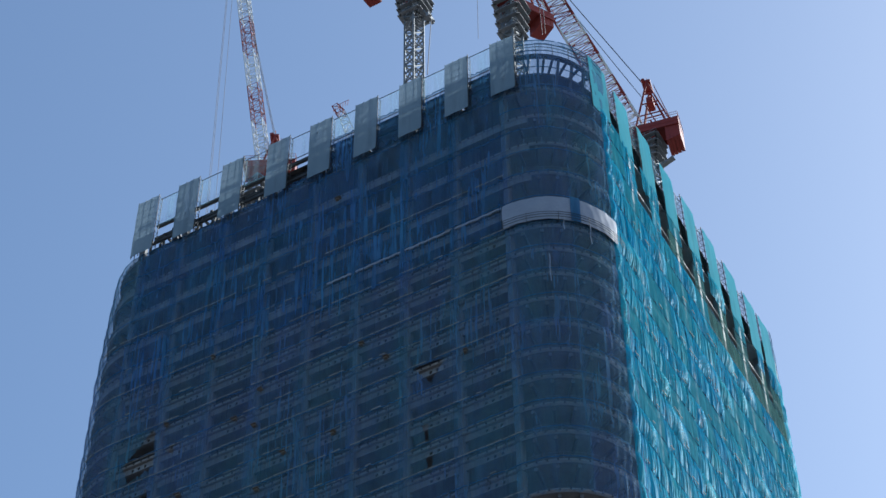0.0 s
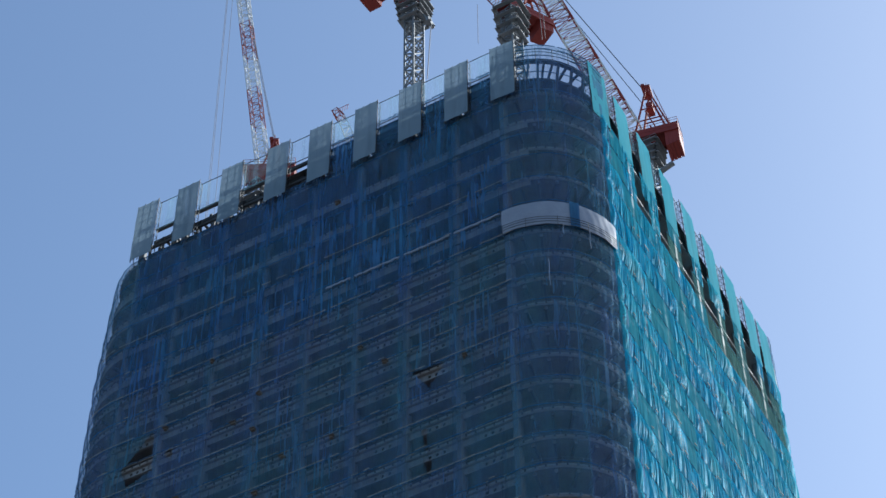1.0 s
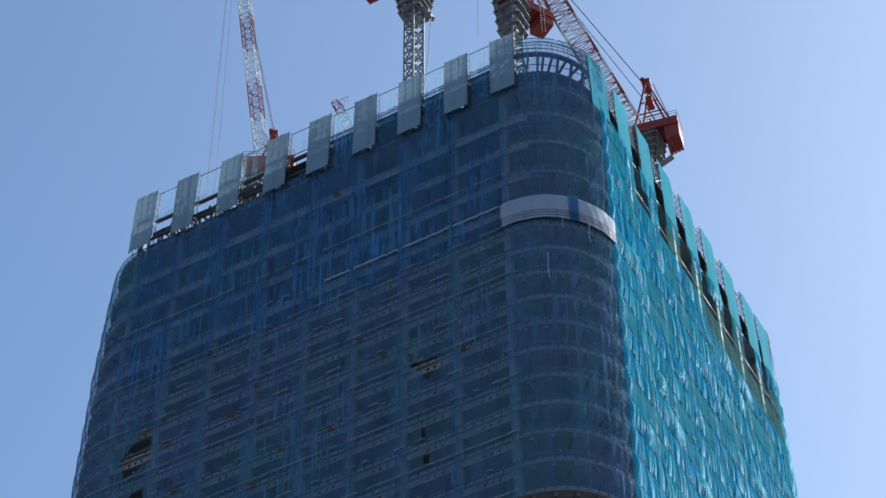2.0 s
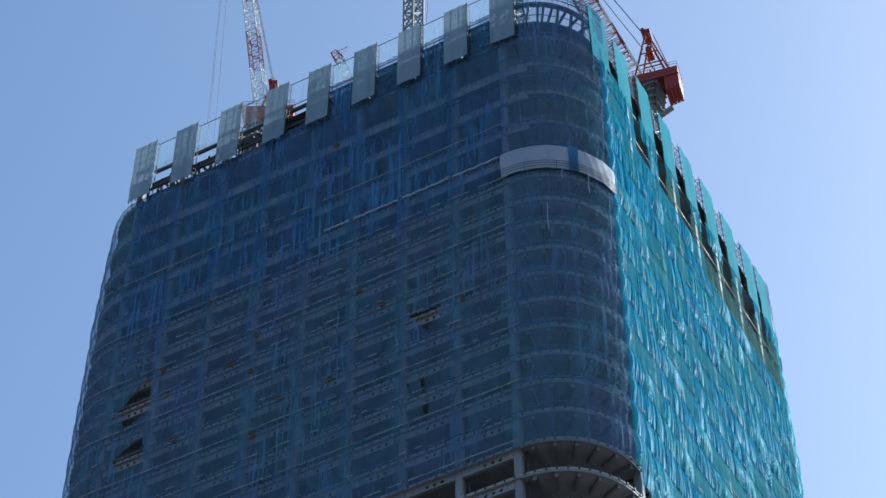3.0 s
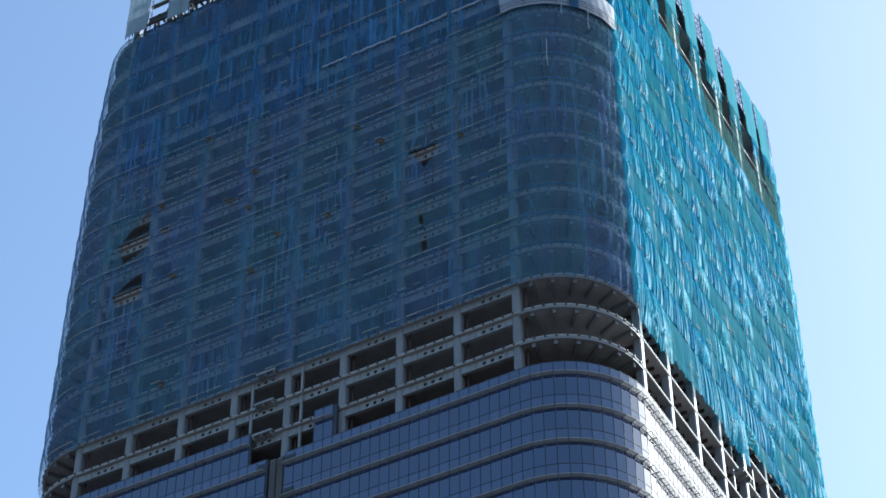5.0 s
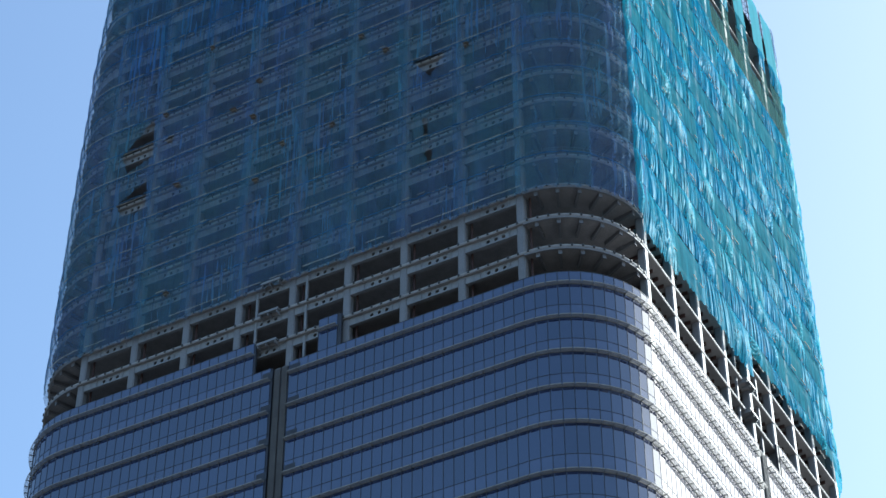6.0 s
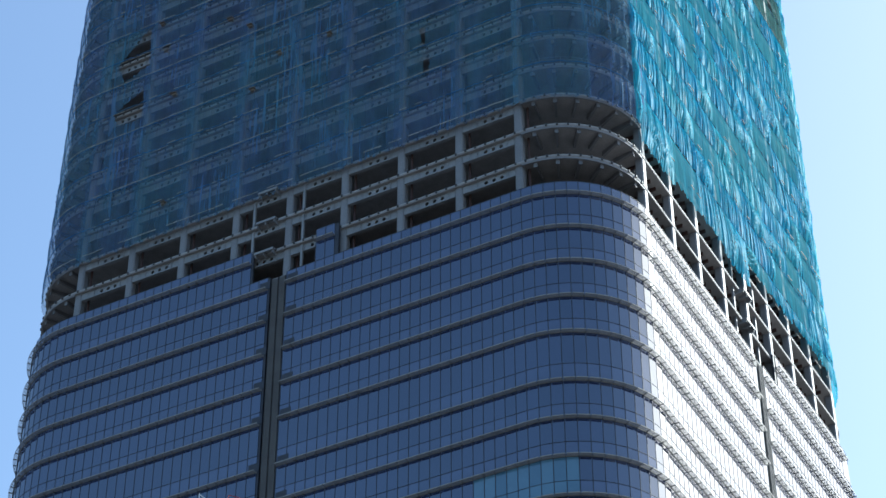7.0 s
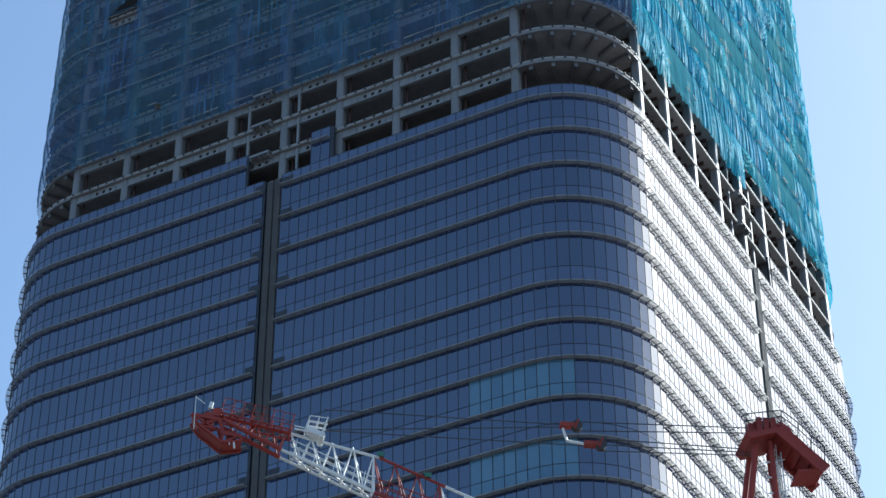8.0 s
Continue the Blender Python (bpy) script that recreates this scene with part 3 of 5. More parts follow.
def side_net(s0, s1, w0, w1, mat, label, seed, style, hem, flare):
    """A narrow sheet of the sunlit side: stretched nearly flat, hanging in long pleats gathered at its ties, or slack in swags."""
    rnd = np.random.RandomState(seed)
    wide, tall = s1 - s0, w1 - w0
    nx, nz = int(wide / 0.055), 20
    x = np.linspace(0, wide, nx)[None, :]
    z = np.linspace(0, tall, nz)[:, None]
    top = tall - z
    d = np.zeros((nz, nx))
    ties = np.array([rnd.uniform(0.1, 0.9) * wide, rnd.uniform(0.1, 0.9) * wide])
    tie = ties[np.argmin(np.abs(x[0][:, None] - ties[None, :]), axis=1)][None, :]
    # pleats fan out downward from the tie and lean a little
    fan = tie + (x - tie) / (0.70 + 0.30 * np.clip(top / tall, 0, 1) ** 0.6) + rnd.uniform(-0.10, 0.10) * top
    fan = fan + 0.06 * np.sin(2 * np.pi * x / rnd.uniform(0.9, 1.6) + rnd.rand() * 6)
    strength = {"flat": 0.16, "pleat": 1.0, "swag": 0.75}[style]
    for lam, amp in ((0.24, 0.045), (0.37, 0.07), (0.61, 0.095), (1.3, 0.09)):
        lam *= rnd.uniform(0.85, 1.2)
        ph = 2 * np.pi * (fan / lam + rnd.rand())
        window = 0.25 + 0.75 * np.clip(np.sin(2 * np.pi * (fan / rnd.uniform(1.6, 3.2) + rnd.rand()) + rnd.uniform(-0.3, 0.3) * z), 0, 1)
        d += strength * amp * (0.6 * np.sin(ph) + 0.4 * (1 - 2 * np.abs(np.sin(ph / 2)))) * window
    if style == "swag":
        for _ in range(2):
            xm, zm, span = rnd.uniform(0.2, 0.8) * wide, rnd.uniform(0.2, 0.75) * tall, rnd.uniform(0.7, 1.2)
            u = (x - xm) / span
            bowl = np.exp(-u ** 4 - ((z - zm) / 1.1) ** 2)
            d = d * (1 - 0.85 * bowl) + 0.10 * bowl * np.sin(2 * np.pi * (z - zm - 0.9 * u ** 2) / rnd.uniform(0.42, 0.62))
        d += 0.35 * np.sin(np.pi * z / tall) * np.sin(np.pi * x / wide)
    d += {"flat": 0.06, "pleat": 0.14, "swag": 0.12}[style] * np.sin(np.pi * z / tall) ** 0.8
    d *= np.minimum(1.0, np.minimum(x, wide - x) / 0.2 + 0.15) * np.minimum(1.0, top / 0.4 + 0.35)
    d += flare * (0.5 + 0.5 * np.sin(2 * np.pi * x / rnd.uniform(1.5, 3) + rnd.rand() * 6)) * (1 - z / tall) ** 2
    low = -hem * np.abs(np.sin(2 * np.pi * x / 2.7 + rnd.rand() * 6) + 0.6 * np.sin(2 * np.pi * x / 1.1 + rnd.rand() * 6)) * (1 - z / tall) ** 3
    c = at((s0 + s1) / 2, w0, 0)
    mesh = Mesh()
    mesh.smooth = True
    for j in range(nz):
        for i in range(nx):
            mesh.v.append(tuple(at(s0 + x[0, i], w0 + z[j, 0] + low[j, i], 0.10 + d[j, i]) - c))
    mesh.f = [(j * nx + i, j * nx + i + 1, (j + 1) * nx + i + 1, (j + 1) * nx + i) for j in range(nz - 1) for i in range(nx - 1)]
    ob = thing("safety_net", label, "safety net", c + Vector((OX, OY, 0)), "nets on the sunlit side", mesh=mesh, mat=mat)
    rope = Mesh()
    line = [Vector(mesh.v[(nz - 1) * nx + i]) for i in range(0, nx, 3)]
    n = plan((s0 + s1) / 2)[2]
    n, z4 = Vector((n[0], n[1], 0)) * 0.04, Vector((0, 0, 0.04))
    rope.v = [tuple(p + o) for p in line for o in (n + z4, n - z4, -n - z4, -n + z4)]
    rope.f = [(4 * k + e, 4 * k + (e + 1) % 4, 4 * k + 4 + (e + 1) % 4, 4 * k + 4 + e) for k in range(len(line) - 1) for e in range(4)]
    part("hem", rope, SEAM, ob)
    if hem > 0.25:                                # cords that tie the lowest sheets back to the floor's rim
        for f in (0.2, 0.8):
            m = Mesh()
            m.bar(at(s0 + f * wide, w1 - 0.06, 0.16) - c, at(s0 + f * wide, w1 - 0.06, -0.6) - c, 0.04)
            part("tie_cord", m, SEAM, ob)


count = 0
for r in range(8):
    w0, w1 = ROWS_W[r], ROWS_W[r + 1] + 0.25
    fh = (w1 - w0 - 0.25) / 2
    for i in range(8):                            # the shaded front
        s0, s1 = COLUMNS[i] - 0.55, COLUMNS[i + 1] + 0.55
        count += 1
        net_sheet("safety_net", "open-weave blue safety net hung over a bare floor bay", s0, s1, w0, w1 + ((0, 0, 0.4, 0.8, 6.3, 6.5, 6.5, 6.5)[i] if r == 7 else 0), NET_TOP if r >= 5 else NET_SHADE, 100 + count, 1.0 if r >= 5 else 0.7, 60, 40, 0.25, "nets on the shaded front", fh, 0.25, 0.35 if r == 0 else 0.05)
    for q, lab in ((0, "blue net wrapped round the rounded tower corner"), (-1, "blue net wrapped round the rounded tower corner"), (1, "blue net bulging round the far tower corner")):
        for h in range(2):
            count += 1
            s0 = q * QUARTER + STR + h * ARC / 2 - (0.5 if h == 0 else 0.1)
            if q == 0 and h == 1:                 # brighter strips added over the corner net, for sun grazing the curve
                for f in range(2):
                    side_net(QUARTER - 1.7, QUARTER - 0.6, w0 + f * fh - 0.1, w0 + (f + 1) * fh + 0.15, NET_SUN, "slack blue net strip, coloured brighter as sunlit, at the turn of the corner", 1400 + 2 * r + f, "swag", 0.2, 0.1)
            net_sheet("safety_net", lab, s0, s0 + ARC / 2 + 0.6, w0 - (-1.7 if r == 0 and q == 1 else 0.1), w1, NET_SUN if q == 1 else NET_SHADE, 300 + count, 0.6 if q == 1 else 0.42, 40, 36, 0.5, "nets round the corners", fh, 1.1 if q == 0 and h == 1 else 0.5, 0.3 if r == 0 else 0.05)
    for half in (0, 1):                           # the sunlit side: one row a floor, one or two sheets a bay, of uneven width
        for i in range(8):
            cut = 3.4375 + ((r * 29 + half * 13 + i * 37) % 11 - 5) * 0.22
            lone = (r * 5 + half * 3 + i * 7) % 5 < 2
            for a, b in ((0.0, 6.875),) if lone and r < 7 else ((0.0, cut), (cut, 6.875)):
                s0, s1 = QUARTER + COLUMNS[i] + a - (1.3 if i == 0 and a == 0 else 0.12), QUARTER + COLUMNS[i] + b + 0.18
                count += 1
                low, top_w = w0 + half * fh + 0.02, w0 + (half + 1) * fh + 0.10
                if r == 0 and half == 0:
                    low = (6.3, 7.2, 7.7, 6.7, 10.4, 10.7, 11.4, 11.2)[i]
                green = (r == 7 and not half and i >= 2) or (r == 6 and half and i >= 4)
                if r == 7 and i >= 1 and a == 0:
                    continue                      # left open beside the climbing screens
                pick = (count * 7919) % 100
                style = "flat" if pick < 24 or green else "pleat" if pick < 76 else "swag"
                label = {"flat": "stretched sunlit teal safety net tied at every floor", "pleat": "pleated sunlit blue safety net tied at every floor", "swag": "slack sunlit blue safety net sagging in swags"}[style]
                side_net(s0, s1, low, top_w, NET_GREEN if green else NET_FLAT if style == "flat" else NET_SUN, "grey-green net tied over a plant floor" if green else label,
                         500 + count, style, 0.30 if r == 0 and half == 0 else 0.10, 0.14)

# white tarpaulin bands round the near corner and along one floor of the front
for a, b in ((STR - 0.6, STR + ARC * 0.515), (STR + ARC * 0.525, STR + ARC * 0.92)):
    m = Mesh()
    m.smooth = True
    ss = np.linspace(a, b, 26)
    for j in range(10):
        for i, s in enumerate(ss):
            z = 51.2 + 4.1 * j / 9
            m.v.append(tuple(at(s, z, 0.42 + 0.10 * math.sin(j / 9 * math.pi) + 0.018 * math.sin(i * 1.3 + j * 0.6) + 0.03 * math.sin(i * 0.5 - j * 0.7))))
    m.f = [(j * 26 + i, j * 26 + i + 1, j * 26 + 27 + i, j * 26 + 26 + i) for j in range(9) for i in range(25)]
    c = at((a + b) / 2, 51.9)
    m.v = [tuple(Vector(q) - c) for q in m.v]
    thing("tarpaulin", "white tarpaulin stretched round the rounded tower corner", "tarpaulin", c + Vector((OX, OY, 0)), "corner tarpaulins", mesh=m, mat=TARP)
m = Mesh()                                        # blue net laced over the joint of the two sheets
m.smooth = True
for j in range(10):
    for i in range(7):
        m.v.append(tuple(at(STR + ARC * (0.48 + 0.075 * i / 6), 51.0 + 4.4 * j / 9, 0.62 + 0.03 * math.sin(i * 2.2 + j)) - at(STR + ARC / 2, 51.0)))
m.f = [(j * 7 + i, j * 7 + i + 1, j * 7 + 8 + i, j * 7 + 7 + i) for j in range(9) for i in range(6)]
thing("net_strip", "narrow blue net strip laced over two white tarpaulins", "net", at(STR + ARC / 2, 51.0) + Vector((OX, OY, 0)), mesh=m, mat=SEAM)
m = Mesh()
for h in (1.15, 1.6, 2.0):
    ss = stops(STR - 0.4, QUARTER)
    for a, b in zip(ss, ss[1:]):
        m.bar(at(a, 50.2 + h, 0.75), at(b, 50.2 + h, 0.75), 0.045)
for s in stops(STR - 0.4, QUARTER)[::3]:
    m.bar(at(s, 50.4, 0.75), at(s, 52.3, 0.75), 0.05)
part("walkway_rail", m, DARK, TOWER, kind="stuff")
for i in range(4, 8):
    s0, s1 = COLUMNS[i] + (0.2 if i > 4 else 3.0), COLUMNS[i + 1] - 0.4
    m = Mesh()
    m.smooth = True
    for j in range(4):
        for k in range(12):
            m.v.append(tuple(at(s0 + (s1 - s0) * k / 11, 55.2 + 0.30 * j / 3, 0.26 + 0.06 * math.sin(j / 3 * math.pi) + 0.05 * math.sin(k * 2.1)) - at(s0, 55.0)))
    m.f = [(j * 12 + k, j * 12 + k + 1, j * 12 + 13 + k, j * 12 + 12 + k) for j in range(3) for k in range(11)]
    thing("edge_sheet", "narrow white plastic sheet tied along a floor edge", "plastic sheet", at(s0, 55.0) + Vector((OX, OY, 0)), "white floor-edge sheets", mesh=m, mat=TARP)

# ---- climbing screens along the crown ----
def climbing_screen(width, height, sheet_mat, label, group):
    e = thing("climbing_screen", label, "screen", group=group)
    m = Mesh()
    m.smooth = True
    for j in range(13):
        for i in range(7):
            x = -width / 2 + width * i / 6
            m.v.append((x, -0.10 + 0.03 * math.sin(i * 1.9 + j * 1.3), height * j / 12))
    m.f = [(j * 7 + i, j * 7 + i + 1, j * 7 + 8 + i, j * 7 + 7 + i) for j in range(12) for i in range(6)]
    part("sheet", m, sheet_mat, e)
    for x in (-width / 2, -width / 6, width / 6, width / 2):
        m = Mesh()
        m.bar((x, 0.06, -0.2), (x, 0.06, height + 0.35), 0.09)
        part("post", m, DARK, e)
    for k in range(8):
        m = Mesh()
        z = height * (k + 0.2) / 7.6
        m.bar((-width / 2, 0.0, z), (width / 2, 0.0, z), 0.07)
        part("rail", m, DARK, e)
    # lattice side frames reaching back to the building
    for x in (-width / 2, width / 2):
        m = Mesh()
        m.bar((x, 0.75, 0), (x, 0.75, height), 0.07)
        for k in range(9):
            z0, z1 = height * k / 9, height * (k + 1) / 9
            m.bar((x, 0.05, z0), (x, 0.75, z1), 0.05)
            m.bar((x, 0.05, z1), (x, 0.75, z1), 0.05)
        part("side_frame", m, DARK, e)
        m = Mesh()
        m.add([(x, -0.05, height * 0.55), (x, 0.75, height * 0.55), (x, 0.75, height), (x, -0.05, height)], [(0, 1, 2, 3)])
        part("side_net", m, NET_PALE, e)
    return e


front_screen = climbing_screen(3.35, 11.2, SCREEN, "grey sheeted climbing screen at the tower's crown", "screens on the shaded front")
side_screen = climbing_screen(3.9, 10.8, SCREEN_SUN, "climbing screen at the tower's crown, coloured brighter teal as sunlit", "screens on the sunlit side")
lift = Matrix.Translation((OX, OY, 0))
FRONT_U = (-65.2, -57.4, -50.3, -43.0, -36.4, -29.4, -22.7, -15.9, -9.25)
for i, u in enumerate(FRONT_U):
    p = lift @ posed(s_of_u(u), 77.6 - 0.08 * i, 0.75) @ pose(0, 0, 0, -1.0)
    if i:
        copy_thing(front_screen, p)
    else:
        front_screen.matrix_basis = p
for i in range(9):
    p = lift @ posed(s_of_v(8.4 + 6.85 * i), 76.5 + 0.1 * (i % 3), 0.10) @ pose(0, 0, 0, -1.0)
    if i:
        copy_thing(side_screen, p)
    else:
        side_screen.matrix_basis = p

# recessed pale nets and rails between the screens
def edge_net(s0, s1, w0, w1, off):
    e = thing("edge_net", "pale fine net on tube rails between two screens", "net", at((s0 + s1) / 2, w0, off) + Vector((OX, OY, 0)), "nets between the screens")
    c = at((s0 + s1) / 2, w0, off)
    m = Mesh()
    m.smooth = True
    for j in range(6):
        for i in range(9):
            m.v.append(tuple(at(s0 + (s1 - s0) * i / 8, w0 + (w1 - w0) * j / 5, off + 0.06 * math.sin(i * 1.1) * math.sin(j)) - c))
    m.f = [(j * 9 + i, j * 9 + i + 1, j * 9 + 10 + i, j * 9 + 9 + i) for j in range(5) for i in range(8)]
    part("mesh", m, NET_PALE, e)
    for w in (w0, w1):
        m = Mesh()
        m.bar(at(s0, w, off - 0.06) - c, at(s1, w, off - 0.06) - c, 0.08)
        part("rail", m, DARK, e)
    return e


for a, b in zip(FRONT_U, FRONT_U[1:]):
    edge_net(s_of_u(a + 1.75), s_of_u(b - 1.75), 82.6 if a < -43 else 83.6, 88.3, 0.25)
for i in range(8):
    edge_net(s_of_v(8.4 + 6.85 * i + 2.0), s_of_v(8.4 + 6.85 * (i + 1) - 2.0), 82.0, 86.4, -0.3)

# crown steelwork: top girders, bracing and the ring trusses of the rounded corners
for q in (0, 1):
    for w, d in ((85.2, 0.5), (81.2, 0.4)):
        m = Mesh()
        strip(m, q * QUARTER + STR - 0.5, (q + 1) * QUARTER + 0.5, -1.3, -1.3 + d, w, w + d)
        part("ring_girder", m, DARK, TOWER)
    for k in range(7):
        s = q * QUARTER + STR + ARC * (k + 0.3) / 7
        m = Mesh()
        m.bar(at(s, 78.0, -1.1), at(s + 0.9, 85.4, -1.1), 0.32)
        m.bar(at(s, 85.3, -1.1), at(s + 0.6, 85.3, -6.5), 0.3)
        m.bar(at(s, 81.3, -1.1), at(s + 1.5, 78.0, -4.5), 0.22)
        part("brace", m, DARK, TOWER)
    m = Mesh()
    ss = stops(q * QUARTER + STR, (q + 1) * QUARTER)
    for h in (86.2, 86.9, 87.5):
        for a, b in zip(ss, ss[1:]):
            m.bar(at(a, h, -0.6), at(b, h, -0.6), 0.07)
    for s in ss[::2]:
        m.bar(at(s, 85.4, -0.6), at(s, 87.7, -0.6), 0.08)
    part("crown_rail", m, DARK, TOWER)
    for h in range(2):
        a = q * QUARTER + STR + h * ARC / 2
        net_sheet("safety_net", "thin blue net round the crown's curved railing", a, a + ARC / 2, 77.6, 85.2, NET_SHADE, 900 + q * 7 + h, 0.3, 26, 18, 0.3, "nets round the corners", 4.2, 0.3)
        net_sheet("safety_net", "thin blue net on the crown's curved railing", a, a + ARC / 2, 85.4, 87.4, NET_SHADE, 940 + q * 7 + h, 0.15, 20, 8, 0.1, "nets round the corners", 2.0, 0.0)
m = Mesh()                                        # decking inside the crown of the near corner
ss = stops(STR - 0.5, QUARTER + 0.5)
m.add([at(s, z, -1.5) for z in (82.2, 82.35) for s in ss] + [Vector((-9.7, 9.7, OZ + z)) for z in (82.2, 82.35)],
      [(i + 1, i, 2 * len(ss)) for i in range(len(ss) - 1)] + [(len(ss) + i, len(ss) + i + 1, 2 * len(ss) + 1) for i in range(len(ss) - 1)] + [(i, i + 1, len(ss) + i + 1, len(ss) + i) for i in range(len(ss) - 1)])
part("crown_deck", m, DARK, TOWER)
for q in (0, 1):
    for i, c in enumerate(COLUMNS[:-1]):
        for w in (79.6, 82.4, 85.0):
            m = Mesh()
            m.bar(at(q * QUARTER + c, w, -1.5), at(q * QUARTER + c + 6.875, w, -1.5), 0.35, 0.55)
            part("crown_beam", m, DARK, TOWER)
        if i >= 3 or q == 1:
            m = Mesh()                            # boarded walkway behind the screens
            for k in range(3):
                m.bar(at(q * QUARTER + c + 0.1, 82.2 + 0.25 * k, -0.75 - 0.62 * k), at(q * QUARTER + c + 6.8, 82.2 + 0.25 * k, -0.75 - 0.62 * k), 0.58, 0.08)
            part("crown_walkway", m, DARK, TOWER)
            if i >= 4 and q == 0:
                m = Mesh()
                for k in range(3):
                    m.bar(at(c + 0.1, 83.7 + 0.3 * k, -0.55 - 0.55 * k), at(c + 6.8, 83.7 + 0.3 * k, -0.55 - 0.55 * k), 0.52, 0.08)
                part("crown_walkway", m, DARK, TOWER)
            m = Mesh()
            m.frame_box(posed(q * QUARTER + c + 3.4375, 83.0, -6.0).translation, Vector((3.3, 0, 0)) if q == 0 else Vector((0, 3.3, 0)), Vector((0, 3.6, 0)) if q == 0 else Vector((3.6, 0, 0)), (0, 0, 0.12))
            part("crown_deck", m, DARK, TOWER)
        if i < 4 and q == 0:                      # braced edge frame behind the open screens
            m = Mesh()
            for w in (78.9, 81.0):
                m.bar(at(c, w, -1.0), at(c + 6.875, w, -1.0), 0.3, 0.5)
            for k in range(5):
                m.bar(at(c + 1.3 * k, 78.2, -1.1), at(c + 1.3 * k + (1.1 if k % 2 else -0.4), 82.2, -1.1), 0.26)
            m.bar(at(c, 79.9, -1.8), at(c + 6.875, 79.9, -1.8), 1.3, 0.1)
            part("edge_frame", m, DARK, TOWER)
        for k in range(4):
            m = Mesh()
            s = q * QUARTER + c + 0.9 + 1.65 * k
            m.bar(at(s, 81.2 + 0.5 * (k % 2), -1.7), at(s + 0.4, 82.2, -8.0), 0.22, 0.4)
            m.bar(at(s, 78.0, -1.9), at(s + 0.8, 81.0, -2.4), 0.16)
            part("crown_joist", m, DARK, TOWER)
        m = Mesh()
        m.bar(at(q * QUARTER + c + 0.6, 78, -2.2), at(q * QUARTER + c + 4.5, 83.2, -2.2), 0.25)
        m.bar(at(q * QUARTER + c + 6.2, 78, -2.6), at(q * QUARTER + c + 2.6, 83.2, -2.6), 0.25)
        m.bar(at(q * QUARTER + c + 3.4, 83.3, -1.6), at(q * QUARTER + c + 3.4, 83.3, -7.0), 0.4)
        part("crown_brace", m, DARK, TOWER)

# loose plywood and small platforms pushed out at the floor edges
SPOTS = ((-33.3, 70.9), (-29.3, 41.9), (-26.0, 37.9), (-15.6, 33.5), (-43.3, 41.4), (-32.8, 29.2), (-46.7, 38.2), (-56.6, 42.1),
         (-39.5, 29.3), (-50.6, 50.8), (-43.8, 35.7), (-53.8, 12.8), (-53.9, 29.4), (-42.8, 25.1))
for i, (u, w) in enumerate(SPOTS):
    rnd = random.Random(40 + i)
    m = Mesh()
    n = rnd.uniform(0.5, 0.9)
    m.frame_box((0, 0, 0), (n / 2, 0, rnd.uniform(-0.05, 0.05)), (0, 0.28, 0), (0, 0, 0.03))
    m.frame_box((rnd.uniform(-0.2, 0.2), 0.1, -0.18), (n * 0.32, 0, 0), (0, 0.16, 0), (0, 0, 0.10))
    t = thing("plywood_board", "tan plywood board pushed out over a floor edge", "board", (0, 0, 0), "boards at the floor edges", mesh=m, mat=TAN_WOOD)
    t.matrix_basis = lift @ posed(s_of_u(u), w, 0.45) @ pose(0, 0, 0, rnd.uniform(-12, 4), rnd.uniform(-6, 6), rnd.uniform(-5, 5))

# white cords that hang outside the corner net
for s, w1, n in ((STR + ARC * 0.30, 44.6, 4.6), (STR + ARC * 0.62, 50.9, 3.4), (STR + ARC * 0.42, 51.2, 2.2)):
    m = Mesh()
    p = at(s, w1, 0.75)
    pts = [p + Vector((0.05 * math.sin(k * 1.3), 0, -n * k / 6)) for k in range(7)]
    for a, e in zip(pts, pts[1:]):
        m.tube(a - p, e - p, 0.05, 5)
    thing("hanging_cord", "white cord hanging loose outside the net", "cord", p + Vector((OX, OY, 0)), "hanging cords", mesh=m, mat=TARP)

# ---- tower cranes ----
def lattice(mesh, a, b, wa, wb, ha, hb, bays, r, up=(0, 0, 1), lace=None, tri=False):
    """A four-chord lattice girder from a to b with crossed lacing; widths and heights at both ends."""
    a, b = Vector(a), Vector(b)
    d = (b - a).normalized()
    side = d.cross(Vector(up))
    if side.length < 1e-3:
        side = Vector((1, 0, 0))
    side.normalize()
    top = side.cross(d).normalized()
    rows = []
    for i in range(bays + 1):
        f = i / bays
        c, w, h = a.lerp(b, f), (wa + (wb - wa) * f) / 2, (ha + (hb - ha) * f) / 2
        if tri:
            rows.append([c + side * w - top * h, c + top * h, c - side * w - top * h])
        else:
            rows.append([c + side * w - top * h, c + side * w + top * h, c - side * w + top * h, c - side * w - top * h])
    n = len(rows[0])
    t = lace or r * 0.55
    for i in range(bays):
        for k in range(n):
            mesh.tube(rows[i][k], rows[i + 1][k], r, 6)
            j = (k + 1) % n
            if (i + k) % 2:
                mesh.tube(rows[i][k], rows[i + 1][j], t, 4)
            else:
                mesh.tube(rows[i][j], rows[i + 1][k], t, 4)
            mesh.tube(rows[i + 1][k], rows[i + 1][j], t, 4)
    return rows


def jib(crane, a, b, width, pieces, start_red, bays, r=0.07):
    """A jib in alternating red and white lengths."""
    a, b = Vector(a), Vector(b)
    for i in range(pieces):
        m = Mesh()
        lattice(m, a.lerp(b, i / pieces), a.lerp(b, (i + 1) / pieces), width, width, width, width, bays, r)
        red = (i % 2 == 0) == start_red
        part("jib_section", m, CRANE_RED if red else CRANE_WHITE, crane, "red lattice length" if red else "white lattice length")


def ropes(crane, pairs, r=0.03):
    for a, b in pairs:
        m = Mesh()
        m.tube(a, b, r, 4)
        part("rope", m, ROPE, crane)


